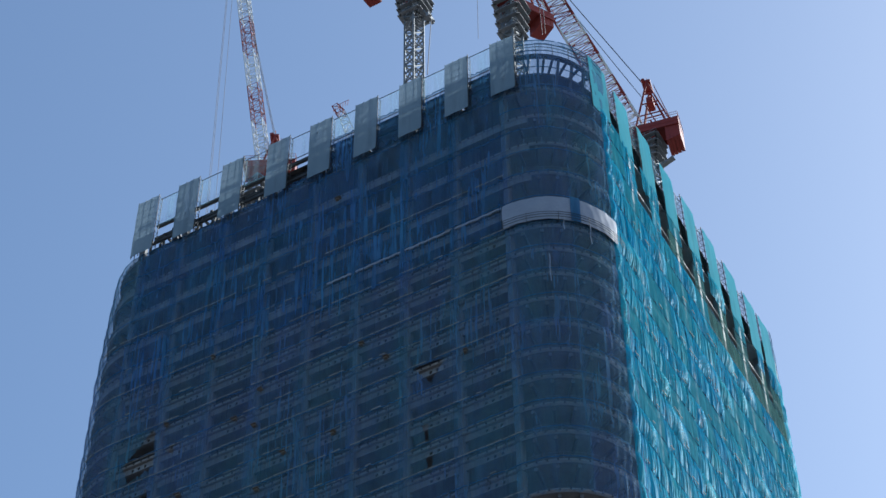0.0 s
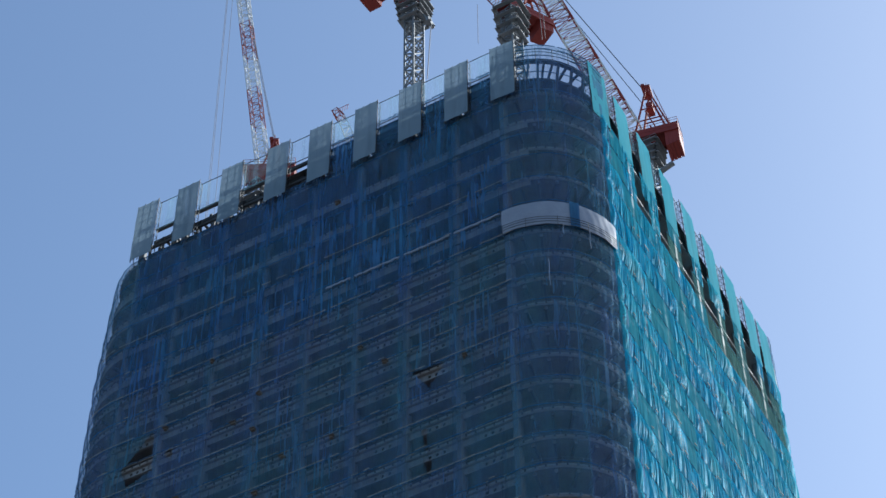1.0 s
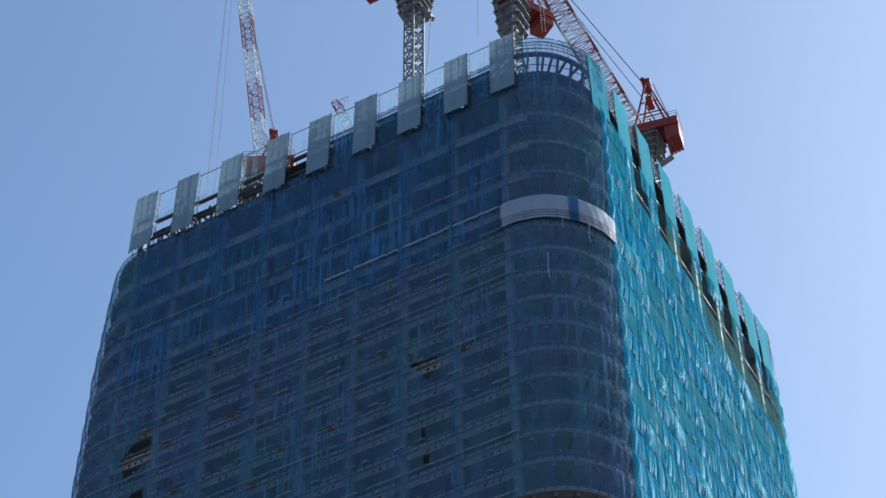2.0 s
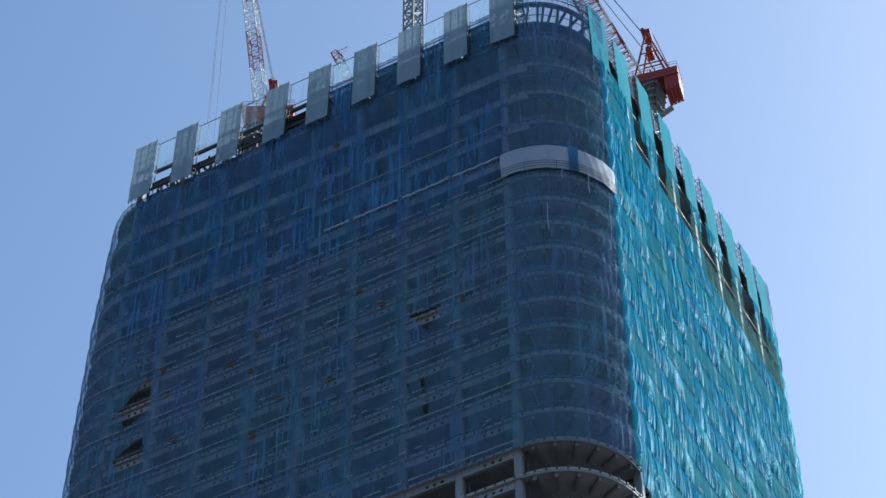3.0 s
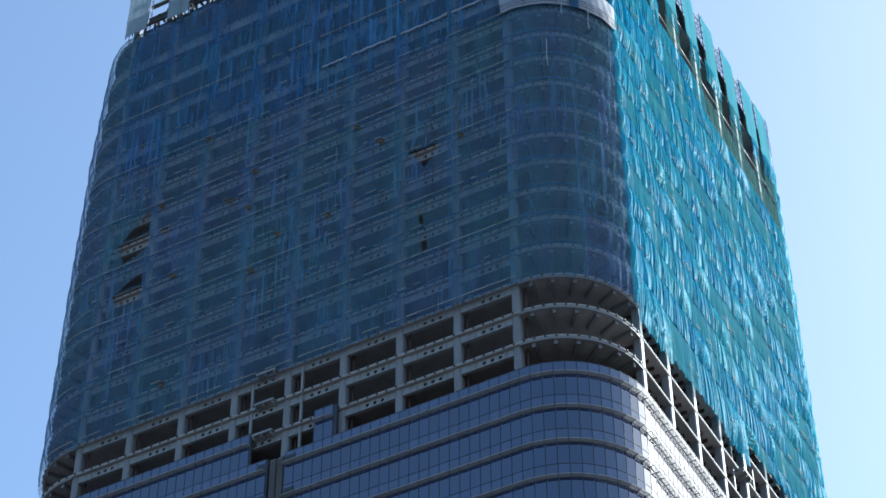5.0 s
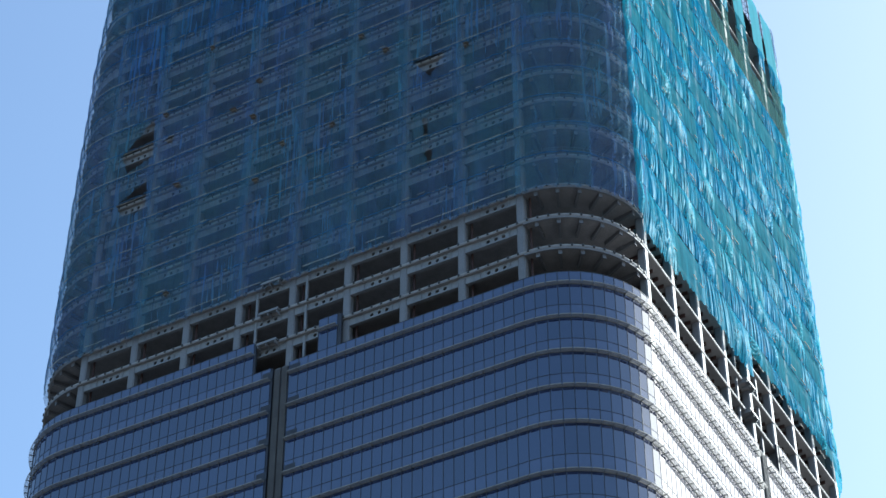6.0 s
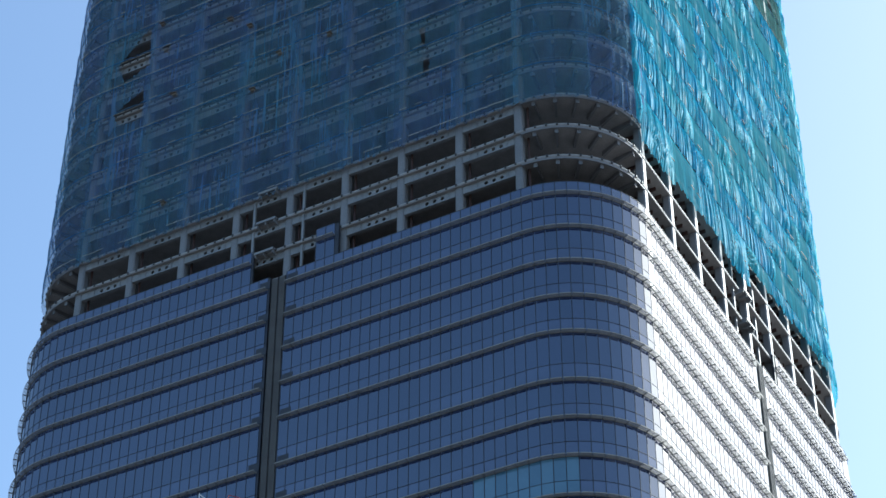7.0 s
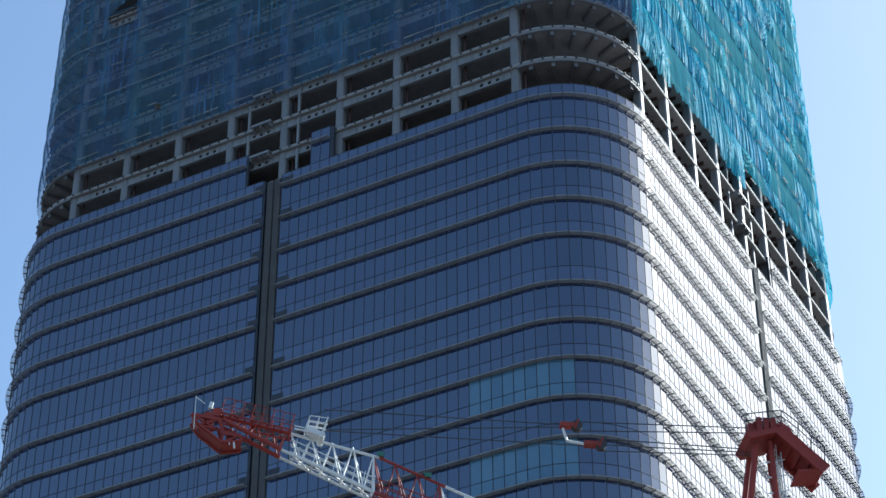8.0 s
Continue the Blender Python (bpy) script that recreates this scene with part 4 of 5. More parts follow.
def mast(crane, x, y, z0, z1, w, mat=CRANE_GREY):
    m = Mesh()
    n = max(4, round((z1 - z0) / (w * 1.05)))
    rows = lattice(m, (x, y, z0), (x, y, z1), w, w, w, w, n, 0.19, (0.35, 1, 0), 0.13)
    part("mast", m, mat, crane)
    return rows


def cage(crane, x, y, z0, z1, w):
    """Ringed work platforms round a mast's climbing collar."""
    k = 4
    for i in range(k):
        m = Mesh()
        z = z0 + (z1 - z0) * i / (k - 1)
        h = w / 2 + 0.15 * i
        for a, b in (((-h, -h), (h, -h)), ((h, -h), (h, h)), ((h, h), (-h, h)), ((-h, h), (-h, -h))):
            m.frame_box((x + (a[0] + b[0]) / 2, y + (a[1] + b[1]) / 2, z), ((b[0] - a[0]) / 2, (b[1] - a[1]) / 2, 0),
                        Vector((-(b[1] - a[1]), b[0] - a[0], 0)).normalized() * 0.35, (0, 0, 0.06))
            for hh in (0.5, 1.0):
                m.bar((x + a[0], y + a[1], z + hh), (x + b[0], y + b[1], z + hh), 0.06)
            for f in np.linspace(0, 1, 5):
                q = (x + a[0] + (b[0] - a[0]) * f, y + a[1] + (b[1] - a[1]) * f)
                m.bar((*q, z), (*q, z + 1.05), 0.06)
        part("climbing_cage", m, CRANE_GREY, crane)
    m = Mesh()
    lattice(m, (x, y, z0), (x, y, z1), w * 0.72, w * 0.72, w * 0.72, w * 0.72, 3, 0.16, (0.35, 1, 0), 0.12)
    part("collar", m, CRANE_GREY, crane)
    m = Mesh()
    m.frame_box((x, y, (z0 + z1) / 2), (w * 0.22, 0, 0), (0, w * 0.22, 0), (0, 0, (z1 - z0) / 2))
    part("collar_core", m, CRANE_GREY, crane)


def deck(crane, c, axis, length, width, thick, skirt):
    """A slewing deck with its counterweight and railings; axis points to the tail."""
    c, ax = Vector(c), Vector(axis).normalized()
    sd = Vector((-ax.y, ax.x, 0))
    m = Mesh()
    m.frame_box(c, ax * length / 2, sd * width / 2, (0, 0, thick / 2))
    for f in (-0.46, 0.46):
        m.frame_box(c + sd * width * f - Vector((0, 0, thick * 0.9)), ax * length / 2, sd * 0.12, (0, 0, thick * 0.5))
    part("deck", m, CRANE_RED, crane)
    m = Mesh()
    t = c + ax * length * 0.36 - Vector((0, 0, thick / 2 + skirt / 2))
    for k in range(4):
        m.frame_box(t + ax * (k - 1.5) * length * 0.07, ax * length * 0.032, sd * width * 0.44, (0, 0, skirt / 2 * (1 - 0.08 * k)))
    m.frame_box(t + Vector((0, 0, skirt * 0.1)), ax * length * 0.13, sd * width * 0.42, (0, 0, skirt * 0.38))
    part("counterweight", m, CRANE_RED, crane)
    m = Mesh()
    for f in (-0.5, 0.5):
        p0, p1 = c - ax * length / 2 + sd * width * f, c + ax * length / 2 + sd * width * f
        for h in (0.55, 1.1):
            z = Vector((0, 0, thick / 2 + h))
            m.bar(p0 + z, p1 + z, 0.05)
        for g in np.linspace(0, 1, 8):
            q = p0.lerp(p1, g)
            m.bar(q + Vector((0, 0, thick / 2)), q + Vector((0, 0, thick / 2 + 1.1)), 0.05)
    p0, p1 = c + ax * length / 2 - sd * width / 2, c + ax * length / 2 + sd * width / 2
    for h in (0.55, 1.1):
        z = Vector((0, 0, thick / 2 + h))
        m.bar(p0 + z, p1 + z, 0.05)
    part("railing", m, CRANE_RED, crane)


def a_frame(crane, base, axis, height, width, back):
    """The back mast: two raking legs to a head beam, with back stays and a ladder."""
    c, ax = Vector(base), Vector(axis).normalized()
    sd = Vector((-ax.y, ax.x, 0))
    head = c + ax * back * 0.45 + Vector((0, 0, height))
    for f in (-0.5, 0.5):
        m = Mesh()
        m.bar(c + sd * width * f, head + sd * width * f * 0.55, 0.30)
        part("front_leg", m, CRANE_RED, crane)
        m = Mesh()
        m.bar(c + ax * back + sd * width * f, head + sd * width * f * 0.55, 0.26)
        m.bar(c + ax * back * 0.62 + sd * width * f, c.lerp(head, 0.45) + ax * back * 0.15 + sd * width * f * 0.8, 0.2)
        for g in (0.25, 0.5, 0.72):
            p = c.lerp(head, g)
            q = (c + ax * back).lerp(head, g)
            m.bar(p + sd * width * f * (1 - 0.45 * g), q + sd * width * f * (1 - 0.45 * g), 0.16)
        part("back_stay", m, CRANE_RED, crane)
    m = Mesh()
    m.frame_box(head, ax * 0.6, sd * width * 0.34, (0, 0, 0.28))
    m.tube(head - sd * width * 0.4 - ax * 0.5 + Vector((0, 0, 0.2)), head + sd * width * 0.4 - ax * 0.5 + Vector((0, 0, 0.2)), 0.32, 12)
    part("head_beam", m, CRANE_RED, crane)
    m = Mesh()
    m.frame_box(head.lerp(c + ax * back * 0.5, 0.38), ax * 0.5, sd * width * 0.30, (0, 0, 0.5))
    part("cross_plate", m, CRANE_RED, crane)
    m = Mesh()
    a, b = c + ax * (back + 0.5) + sd * width * 0.3, head + ax * 0.9
    for o in (-0.25, 0.25):
        m.bar(a + sd * o, b + sd * o, 0.05)
    for g in np.linspace(0, 1, 26):
        m.bar(a.lerp(b, g) - sd * 0.25, a.lerp(b, g) + sd * 0.25, 0.035)
    for o in (-0.4, 0.4):
        m.bar(head + sd * o * 2 + Vector((0, 0, 0.4)), head + sd * o * 2 + Vector((0, 0, 1.3)), 0.05)
    m.bar(head + sd * 0.8 + Vector((0, 0, 1.3)), head - sd * 0.8 + Vector((0, 0, 1.3)), 0.05)
    part("ladder", m, CRANE_RED, crane)
    return head


TOP = 83.4


def crane_at(u, v, label):
    return thing("tower_crane", label, "crane", (OX + u, OY + v, OZ + TOP), "tower cranes on the roof")


# crane with the steep red and white jib
c1 = crane_at(-62.4, 22.0, "red and white luffing crane with a steep lattice jib")
mast(c1, 0, 0, 0, 33.0, 2.0)
cage(c1, 0, 0, 26.0, 29.4, 3.0)
deck(c1, (1.5, 0.8, 35.6), (0.9, 0.45, 0), 8.0, 3.2, 0.7, 2.0)
jib(c1, (0.6, 0, 37.4), (-7.3, -1.0, 97.0), 1.75, 6, False, 6, 0.08)
head = a_frame(c1, (0.6, 0.4, 36.0), (0.9, 0.45, 0), 6.9, 2.6, 3.2)
ropes(c1, [(head + Vector((0, 0.3 * k, 0)), (-7.4, -1 + 0.3 * k, 97.0)) for k in (-1, 0, 1)], 0.035)
ropes(c1, [((-9.4, 0.3, 20.0), (-9.3, -1, 96.0)), ((-9.1, 0.3, 20.0), (-9.1, -1, 96.0)), ((-7.9, 0.3, 30.0), (-8.1, -1, 95.0))], 0.035)

# crane whose grey mast stands against the sky
c2 = crane_at(-39.7, 30.0, "grey lattice crane mast with a climbing cage and red deck")
mast(c2, 0, 0, 0, 70.0, 2.15)
cage(c2, 0, 0, 69.5, 74.5, 3.6)
deck(c2, (-5.4, 0.0, 84.2), (-1, 0.1, 0), 9.0, 3.4, 0.8, 2.2)
deck(c2, (0.5, 0.0, 77.4), (1, -0.1, 0), 7.0, 3.4, 0.8, 0.4)
m = Mesh()
m.frame_box((3.0, 0, 67.5), (0.25, 0, 0), (0, 1.0, 0), (0, 0, 0.5))
m.bar((1.0, 0.6, 71.5), (3.4, 0.6, 67.0), 0.3)
m.bar((1.0, -0.6, 71.5), (3.4, -0.6, 67.0), 0.3)
part("side_platform", m, CRANE_GREY, c2)
ropes(c2, [((3.2, 0, 67.0), (2.4, 0.0, 52.5))], 0.07)

# crane beside the rounded corner
c3 = crane_at(-17.3, 20.0, "red luffing crane on a caged grey mast by the rounded corner")
mast(c3, 0, 0, 0, 37.0, 1.9)
cage(c3, 0, 0, 36.8, 43.8, 3.1)
deck(c3, (0.9, 2.4, 45.0), (0.5, 0.87, 0), 8.5, 3.4, 0.8, 2.6)
ropes(c3, [((-5.6, 0, 50.0), (-5.7, 0, 40.0)), ((4.4, 0.3, 44), (4.6, 0.3, 34)), ((5.0, 0.3, 44), (5.1, 0.3, 34))], 0.04)
jib(c3, (-1.5, 0, 46.5), (-18.0, 2.0, 88.0), 1.7, 4, True, 5, 0.08)
a_frame(c3, (0.8, 1.2, 45.4), (0.5, 0.87, 0), 8.0, 2.8, 4.5)

# crane over the sunlit side
c4 = crane_at(-8.6, 48.0, "red luffing crane with a rear counterweight over the sunlit side")
mast(c4, 0, 0, 0, 36.0, 2.0)
cage(c4, 0, 0, 32.0, 36.2, 2.8)
deck(c4, (1.0, 0.2, 38.8), (0.98, 0.2, 0), 8.0, 3.8, 0.9, 4.0)
jib(c4, (-2.2, -0.3, 41.0), (-14.6, -1.5, 87.0), 3.3, 7, False, 5, 0.11)
head = a_frame(c4, (-1.7, 0.0, 39.2), (0.98, 0.2, 0), 12.0, 3.6, 5.4)
ropes(c4, [(head + Vector((-0.4, 0.35 * k, 0.2)), (-12.6, -1.5 + 0.35 * k, 87.0)) for k in (-1, 0, 1)] + [(head + Vector((-0.9, 0.35 * k, -3.0)), (-13.6, -1.5 + 0.35 * k, 87.0)) for k in (-1, 1)], 0.04)
m = Mesh()
m.bar((1.2, 0.3, 30.6), (3.4, 0.3, 31.4), 0.7, 0.45)
part("tie_beam", m, CRANE_GREY, c4)

# short jib head behind the front screens
c5 = crane_at(-57.6, 40.0, "small red and white jib head seen above the screens")
mast(c5, 1.2, 0, 0, 58.0, 1.6)
m = Mesh()
lattice(m, (1.0, 0, 58.0), (-1.4, -0.4, 67.0), 1.6, 1.3, 1.6, 1.3, 5, 0.07)
part("jib_section", m, CRANE_WHITE, c5, "white lattice length")
m = Mesh()
lattice(m, (-1.4, -0.4, 67.0), (-2.6, -0.6, 69.4), 1.4, 1.7, 1.3, 1.0, 2, 0.09)
for k in range(7):
    m.bar((-3.0 + 0.45 * k, -0.8, 68.6), (-3.1 + 0.5 * k, -0.8, 69.9), 0.06)
m.bar((-3.1, -0.8, 69.9), (0.0, -0.8, 69.9), 0.06)
part("jib_head", m, CRANE_RED, c5)

# ---- the nearer crane that comes into view at the foot of the tilt ----
# its own axes: along the jib towards the foot (x), away from the street (y), up
NEAR = Vector((-27.0, 77.6, 0.0))
ALONG = Vector((18.8, 14.0, 0)).normalized()
ACROSS = Vector((-ALONG.y, ALONG.x, 0))
near = thing("tower_crane", "red and white luffing crane with its jib lowered, nearer the street", "crane", NEAR, "")
near.matrix_basis = Matrix.Translation(NEAR) @ Matrix.Rotation(math.atan2(ALONG.y, ALONG.x), 4, "Z")
mast(near, 0, 0, 0, 41.5, 2.2)
cage(near, 0, 0, 38.0, 41.5, 3.6)
deck(near, (1.5, 0, 43.0), (1, 0, 0), 8.5, 3.6, 0.8, 2.4)


def near_jib():
    """The lowered jib: a white and red lattice, a bent red head with a work platform, and a caged walkway."""
    def top(x, y=2.0):
        return Vector((x, y, float(np.interp(x, (-22.74, -19.66, -16.8, -14.8, -2.0), (52.25, 51.62, 51.12, 50.26, 44.9)))))

    def low(x, y):
        return Vector((x, y, float(np.interp(x, (-22.6, -20.5, -16.0, -2.0), (51.85, 50.75, 48.72, 44.1))) + (0.10 if y > 2 else 0.0)))

    for x0, x1, red, n in ((-19.7, -16.2, False, 4), (-16.2, -13.4, True, 3), (-13.4, -8.0, False, 5), (-8.0, -2.0, False, 6)):
        mat = CRANE_RED if red else CRANE_WHITE
        m = Mesh()
        shift = 0.0 if x0 < -19 else 0.25
        m.tube(top(x0 + shift), top(x1 + 0.25), 0.065, 8)
        for y in (1.6, 2.4):
            m.tube(low(x0 - (0.6 if x0 < -19 else 0), y), low(x1, y), 0.065, 8)
            xs = np.linspace(x0, x1, n + 1)
            for k in range(n):
                mid = (xs[k] + xs[k + 1]) / 2
                m.bar(top(xs[k]), low(mid, y), 0.042)
                m.bar(low(mid, y), top(xs[k + 1]), 0.042)
        for k in range(n):
            m.bar(low(xs[k], 1.6), low(xs[k + 1], 2.4), 0.05)
            m.bar(low(xs[k], 1.6), low(xs[k], 2.4), 0.05)
        m.bar(top(x1), low(x1, 1.6), 0.07)
        m.bar(top(x1), low(x1, 2.4), 0.07)
        part("jib_section", m, mat, near, "red lattice length" if red else "white lattice length")
        m = Mesh()                                # railed walkway on the lower chords
        for y in (1.72, 2.28):
            for hh in (0.12, 0.45, 0.8):
                m.bar(low(x0, y) + Vector((0, 0, hh)), low(x1, y) + Vector((0, 0, hh)), 0.035)
            for x in np.linspace(x0 + 0.1, x1 - 0.1, 2 * n + 1):
                m.bar(low(x, y), low(x, y) + Vector((0.16, 0, 0.85)), 0.035)
        part("walkway", m, mat, near)
    for q in ((-15.9, 1.95, 50.85), (-13.9, 1.95, 50.0)):
        m = Mesh()
        m.frame_box(q, (0.13, 0, 0), (0, 0.10, 0), (0, 0, 0.08))
        m.tube((q[0] - 0.16, q[1], q[2] + 0.1), (q[0] + 0.16, q[1], q[2] + 0.1), 0.07, 8)
        part("rope_guide", m, GREEN_PAINT, near, "small green rope guide")
    # white bracket and railings where the head bends
    m = Mesh()
    m.frame_box((-18.7, 1.75, 51.55), (0.36, 0, -0.16), (0, 0.2, 0), (0.03, 0, 0.12))
    m.tube((-18.45, 1.5, 51.42), (-18.45, 2.3, 51.42), 0.15, 10)
    m.bar((-19.6, 1.6, 51.65), (-18.3, 1.6, 51.4), 0.06)
    m.bar((-19.6, 1.6, 51.80), (-18.9, 1.6, 51.66), 0.035)
    for y in (1.6, 2.1):
        for x in (-19.2, -18.8, -18.45):
            m.bar((x, y, 51.5), (x + 0.26, y, 52.35), 0.035)
        for hh in (0.35, 0.6, 0.85):
            m.bar((-19.2 + 0.3 * hh, y, 51.5 + hh), (-18.4 + 0.3 * hh, y, 51.42 + hh), 0.03)
    part("bend_railing", m, CRANE_WHITE, near)
    # slender red head: one upper and two lower chords that meet at the tip
    m = Mesh()
    m.tube(top(-19.7), top(-22.74), 0.09, 8)
    for y in (1.6, 2.4):
        m.tube(low(-20.1, y), low(-22.6, y), 0.10, 8)
        xs = np.linspace(-19.9, -22.4, 5)
        for k in range(4):
            m.bar(top(xs[k]), low((xs[k] + xs[k + 1]) / 2, y), 0.045)
            m.bar(low((xs[k] + xs[k + 1]) / 2, y), top(xs[k + 1]), 0.045)
    part("head_girder", m, CRANE_RED, near)
    rim = [(-23.89, 51.99), (-23.62, 51.52), (-22.6, 50.70), (-21.78, 50.84), (-21.86, 51.12), (-22.55, 51.18), (-22.75, 51.85)]
    for y in (1.61, 2.39):                        # hanging head frame of two open cheeks and a bent belly plate
        m = Mesh()
        for (xa, za), (xb, zb) in zip(rim, rim[1:] + rim[:1]):
            m.bar((xa, y, za), (xb, y, zb), 0.08, 0.15)
        for p, q in ((0, 5), (1, 6), (2, 5), (1, 4), (2, 4)):
            m.bar((rim[p][0], y, rim[p][1]), (rim[q][0], y, rim[q][1]), 0.06, 0.09)
        part("head_cheek", m, CRANE_RED, near)
    for (xa, za), (xb, zb) in zip(rim[:4], rim[1:5]):
        m = Mesh()
        m.add([(xa, 1.645, za + 0.03), (xb, 1.645, zb + 0.03), (xb, 2.355, zb + 0.03), (xa, 2.355, za + 0.03), (xa, 1.645, za + 0.07), (xb, 1.645, zb + 0.07), (xb, 2.355, zb + 0.07), (xa, 2.355, za + 0.07)],
              [(0, 1, 2, 3), (7, 6, 5, 4), (0, 4, 5, 1), (1, 5, 6, 2), (2, 6, 7, 3), (3, 7, 4, 0)])
        part("belly_plate", m, CRANE_RED, near)
        m = Mesh()
        m.bar((xa, 1.53, za), (xb, 1.53, zb), 0.07)
        part("stiffener", m, CRANE_RED, near)
    m = Mesh()
    for y in (1.65, 2.5):
        for k in range(8):
            x = -22.7 + 0.42 * k
            z = top(x).z
            m.bar((x, y, z), (x + 0.16, y, z + 0.72), 0.05 if k % 2 else 0.035)
        for hh in (0.36, 0.72):
            m.bar((-22.7 + 0.22 * hh, y, 52.24 + hh), (-19.7 + 0.22 * hh, y, 51.63 + hh), 0.025)
        m.bar((-22.7, y, 52.22), (-19.7, y, 51.6), 0.06)
    for k in range(10):
        x = -22.6 + 0.31 * k
        m.bar((x, 1.65, top(x).z), (x, 2.5, top(x).z), 0.05)
    part("head_platform", m, CRANE_RED, near)
    for x, z, r in ((-23.2, 52.05, 0.24), (-22.85, 52.3, 0.2), (-22.2, 51.2, 0.22)):
        m = Mesh()
        m.tube((x, 1.75, z), (x, 2.3, z), r, 14)
        part("sheave", m, CRANE_RED, near)
    m = Mesh()
    m.bar((-23.78, 1.5, 51.2), (-23.78, 1.5, 52.85), 0.035)
    m.bar((-23.78, 1.5, 52.8), (-23.4, 1.5, 52.5), 0.03)
    m.tube((-23.15, 1.55, 52.3), (-23.1, 1.55, 52.6), 0.09, 8)
    m.bar((-22.1, 1.55, 50.8), (-22.05, 1.55, 50.45), 0.07)
    m.bar((-22.28, 1.55, 50.75), (-22.26, 1.55, 50.6), 0.04)
    part("lamp_bracket", m, CRANE_WHITE, near)
    ropes(near, [((-23.6, 2.0, 51.8), (-23.6, 2.0, 36.0)), ((-22.6, 2.1, 51.0), (-22.9, 2.1, 36.0)), ((-21.4, 2.1, 50.6), (-21.6, 2.1, 46.5))], 0.022)


near_jib()


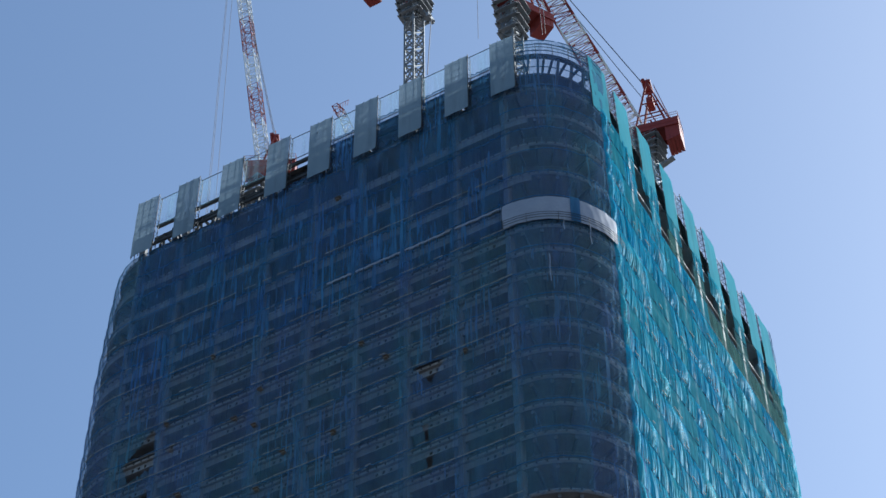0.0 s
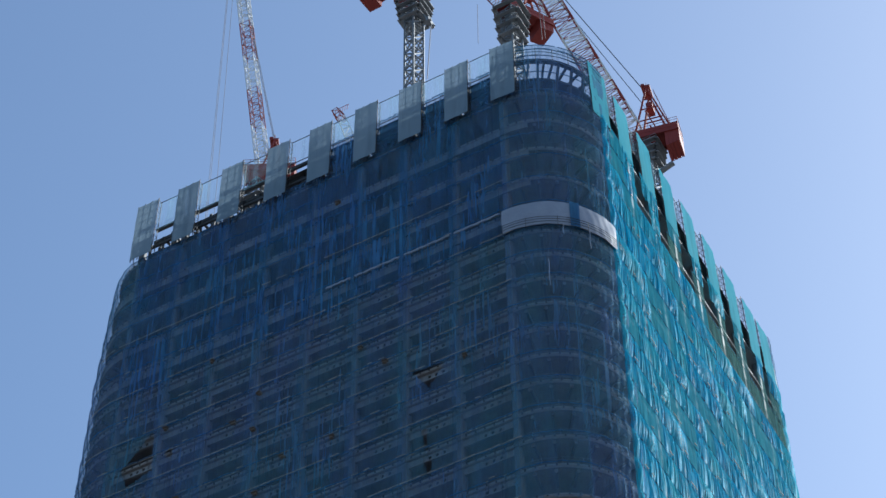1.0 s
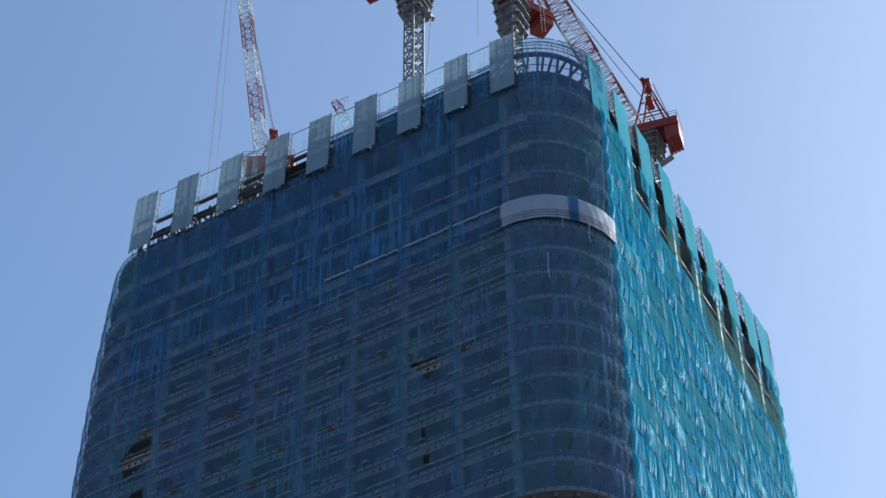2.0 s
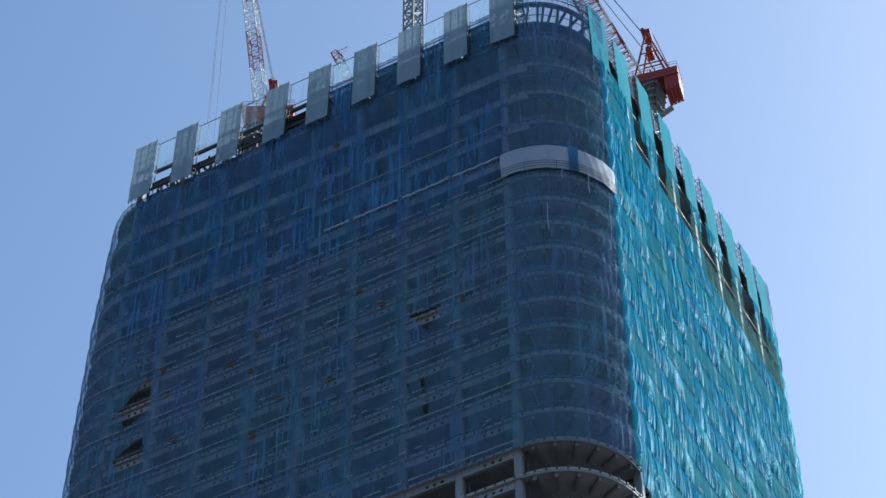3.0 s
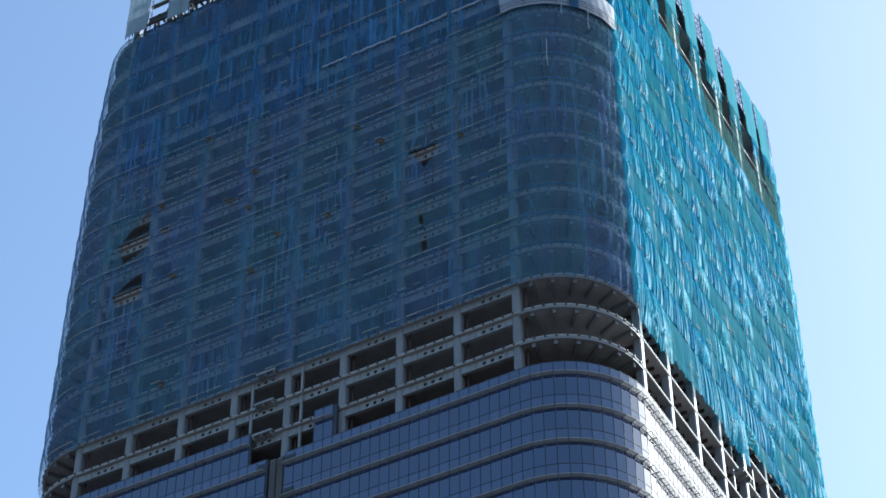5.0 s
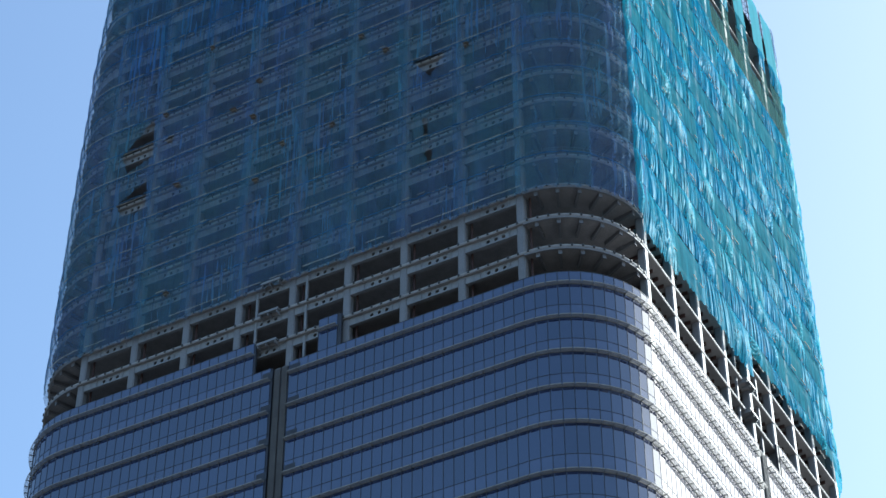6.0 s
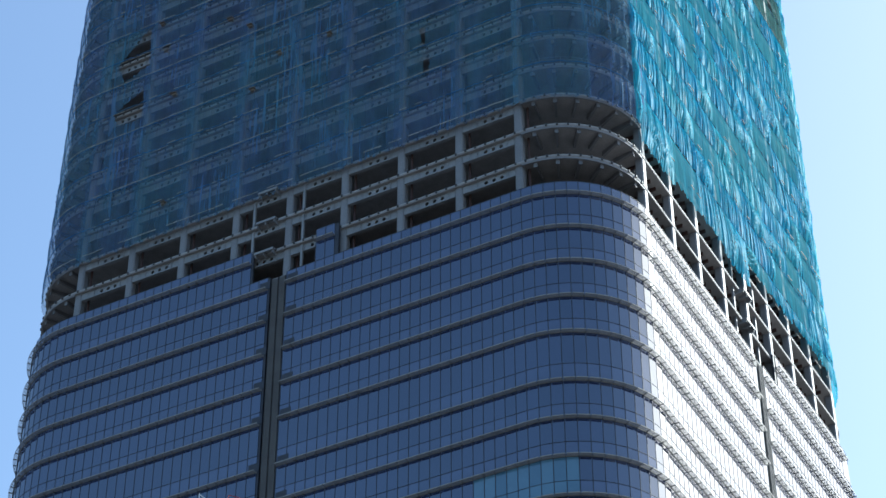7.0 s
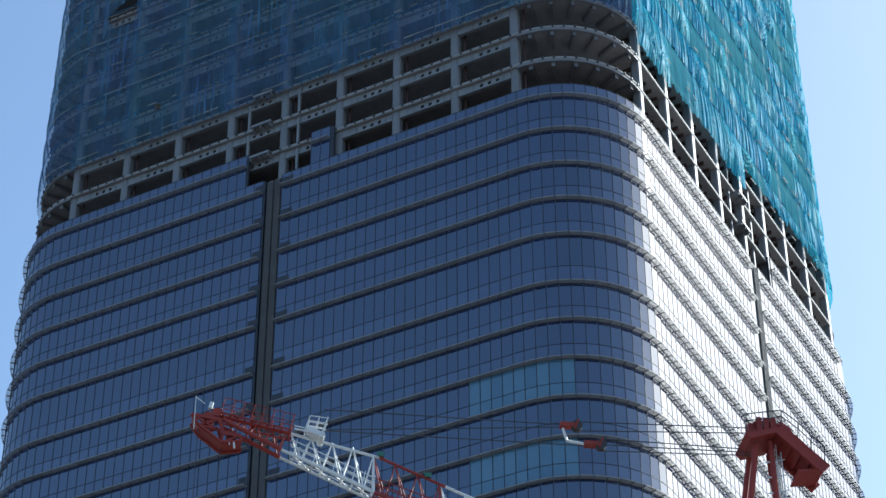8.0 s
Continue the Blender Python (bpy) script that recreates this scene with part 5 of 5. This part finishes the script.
def near_back_mast():
    """The red back mast: legs, a head platform, a raking plate and railings."""
    before = set(near.children)
    for a, b, w in (((-2.6, -0.6, 39.4), (-0.75, -0.6, 50.6), 0.42), ((-2.6, 2.0, 39.4), (-0.75, 0.9, 50.6), 0.42), ((0.25, -0.6, 39.4), (0.1, -0.6, 50.9), 0.36), ((1.0, 1.0, 39.4), (0.4, 0.9, 50.9), 0.36)):
        m = Mesh()
        m.tube(a, b, w * 0.44, 10)
        part("leg", m, CRANE_RED, near)
    m = Mesh()
    m.add([(-1.5, -1.3, 50.95), (0.65, -1.3, 51.5), (0.65, 1.2, 51.5), (-1.5, 1.2, 50.95), (-1.2, -1.3, 50.6), (0.3, -1.3, 51.1), (0.3, 1.2, 51.1), (-1.2, 1.2, 50.6)],
          [(0, 1, 2, 3), (7, 6, 5, 4), (0, 4, 5, 1), (1, 5, 6, 2), (2, 6, 7, 3), (3, 7, 4, 0)])
    part("head_platform", m, CRANE_RED, near)
    m = Mesh()
    for y in (-1.2, 0.9):
        m.frame_box((1.75, y, 50.15), (1.25, 0, -1.25), (0, 0.09, 0), (0.25, 0, 0.25))
    m.frame_box((1.75, -0.15, 50.2), (1.2, 0, -1.2), (0, 0.95, 0), (0.03, 0, 0.03))
    for f in (-0.8, -0.4, 0, 0.4, 0.8):
        m.frame_box((1.75 + 1.2 * f, -0.15, 50.15 - 1.2 * f), (0.08, 0, -0.08), (0, 1.0, 0), (0.1, 0, 0.1))
    m.frame_box((2.2, -0.15, 48.95), (0.75, 0, 0.12), (0, 0.9, 0), (0.02, 0, -0.05))
    part("raking_plate", m, CRANE_RED, near)
    m = Mesh()
    for x in (-0.55, -0.15, 0.25):
        m.tube((x, -0.9, 51.75), (x, 0.6, 51.75), 0.36, 14)
        m.frame_box((x, -1.0, 51.7), (0.16, 0, 0), (0, 0.05, 0), (0, 0, 0.5))
    m.frame_box((-0.9, -0.6, 51.55), (0.28, 0, 0), (0, 0.3, 0), (0, 0, 0.3))
    m.frame_box((0.95, -0.6, 51.75), (0.3, 0, -0.25), (0, 0.3, 0), (0.12, 0, 0.12))
    part("sheave_block", m, CRANE_RED, near)
    m = Mesh()
    for x, z in ((-1.5, 51.0), (-0.5, 51.3), (0.6, 51.5), (1.5, 50.8), (2.2, 50.0), (2.9, 49.3)):
        m.bar((x, -1.4, z), (x + 0.1, -1.4, z + 1.0), 0.05)
    pts = [(-1.6, 51.9), (-1.5, 52.1), (0.7, 52.55), (1.6, 51.8), (2.3, 51.0), (3.0, 50.3)]
    for (xa, za), (xb, zb) in zip(pts, pts[1:]):
        m.bar((xa, -1.4, za), (xb, -1.4, zb), 0.05)
        m.bar((xa, -1.4, za - 0.45), (xb, -1.4, zb - 0.45), 0.04)
    part("railing", m, DARK, near)
    m = Mesh()
    for y in (-0.3, 0.1):
        m.bar((0.45, y, 40.2), (0.5, y, 50.9), 0.05)
        m.bar((0.9, y, 40.2), (0.75, y, 50.4), 0.06)
    for z in np.linspace(43.6, 50.6, 24):
        m.bar((0.46, -0.3, z), (0.46, 0.1, z), 0.035)
    for z in np.linspace(44.5, 49.5, 6):
        m.bar((-0.3, -0.5, z), (1.0, -0.2, z + 0.5), 0.05)
        m.bar((-0.2, -0.6, z), (0.4, -0.6, z), 0.08)
    part("ladder", m, CRANE_WHITE, near)
    hub = Vector((0.35, 0.0, 50.75))
    for ob in set(near.children) - before:        # the whole back mast is of the smaller build
        ob.matrix_basis = Matrix.Translation(hub + Vector((0.15, 0, 0.55))) @ Matrix.Scale(0.74, 4) @ Matrix.Translation(-hub)
    for x, z in ((-8.05, 52.1), (-7.05, 51.25)):
        m = Mesh()
        m.tube((x + 0.3, 0.4, z), (x + 0.3, 0.7, z), 0.24, 14)
        blk = part("luffing_block", m, DARK, near)
        m = Mesh()
        m.frame_box((x - 0.1, 0.55, z), (0.32, 0, 0), (0, 0.16, 0), (0, 0, 0.10))
        m.bar((x + 0.2, 0.36, z - 0.2), (x + 0.35, 0.36, z + 0.24), 0.08)
        part("yoke", m, CRANE_RED, blk)
    m = Mesh()
    m.tube((-8.35, 0.55, 51.95), (-8.2, 0.55, 51.35), 0.06, 6)
    m.tube((-8.2, 0.55, 51.35), (-7.3, 0.6, 51.25), 0.06, 6)
    part("link_bar", m, CRANE_WHITE, near)
    ropes(near, [((-7.7, 0.55, 52.33), (-0.4, -0.3, 52.1)), ((-7.7, 0.55, 51.88), (-0.4, -0.3, 51.85)), ((-6.7, 0.6, 51.6), (-0.4, 0.2, 51.35)),
                 ((-6.7, 0.6, 51.3), (-0.4, 0.2, 51.2)), ((-6.7, 0.6, 51.0), (-0.4, 0.2, 51.05)), ((-8.4, 0.5, 52.1), (-18.4, 1.3, 52.5)),
                 ((-8.4, 0.7, 52.1), (-18.4, 2.6, 52.3)), ((-7.3, 0.6, 51.2), (-18.3, 2.0, 51.9))], 0.025)


near_back_mast()
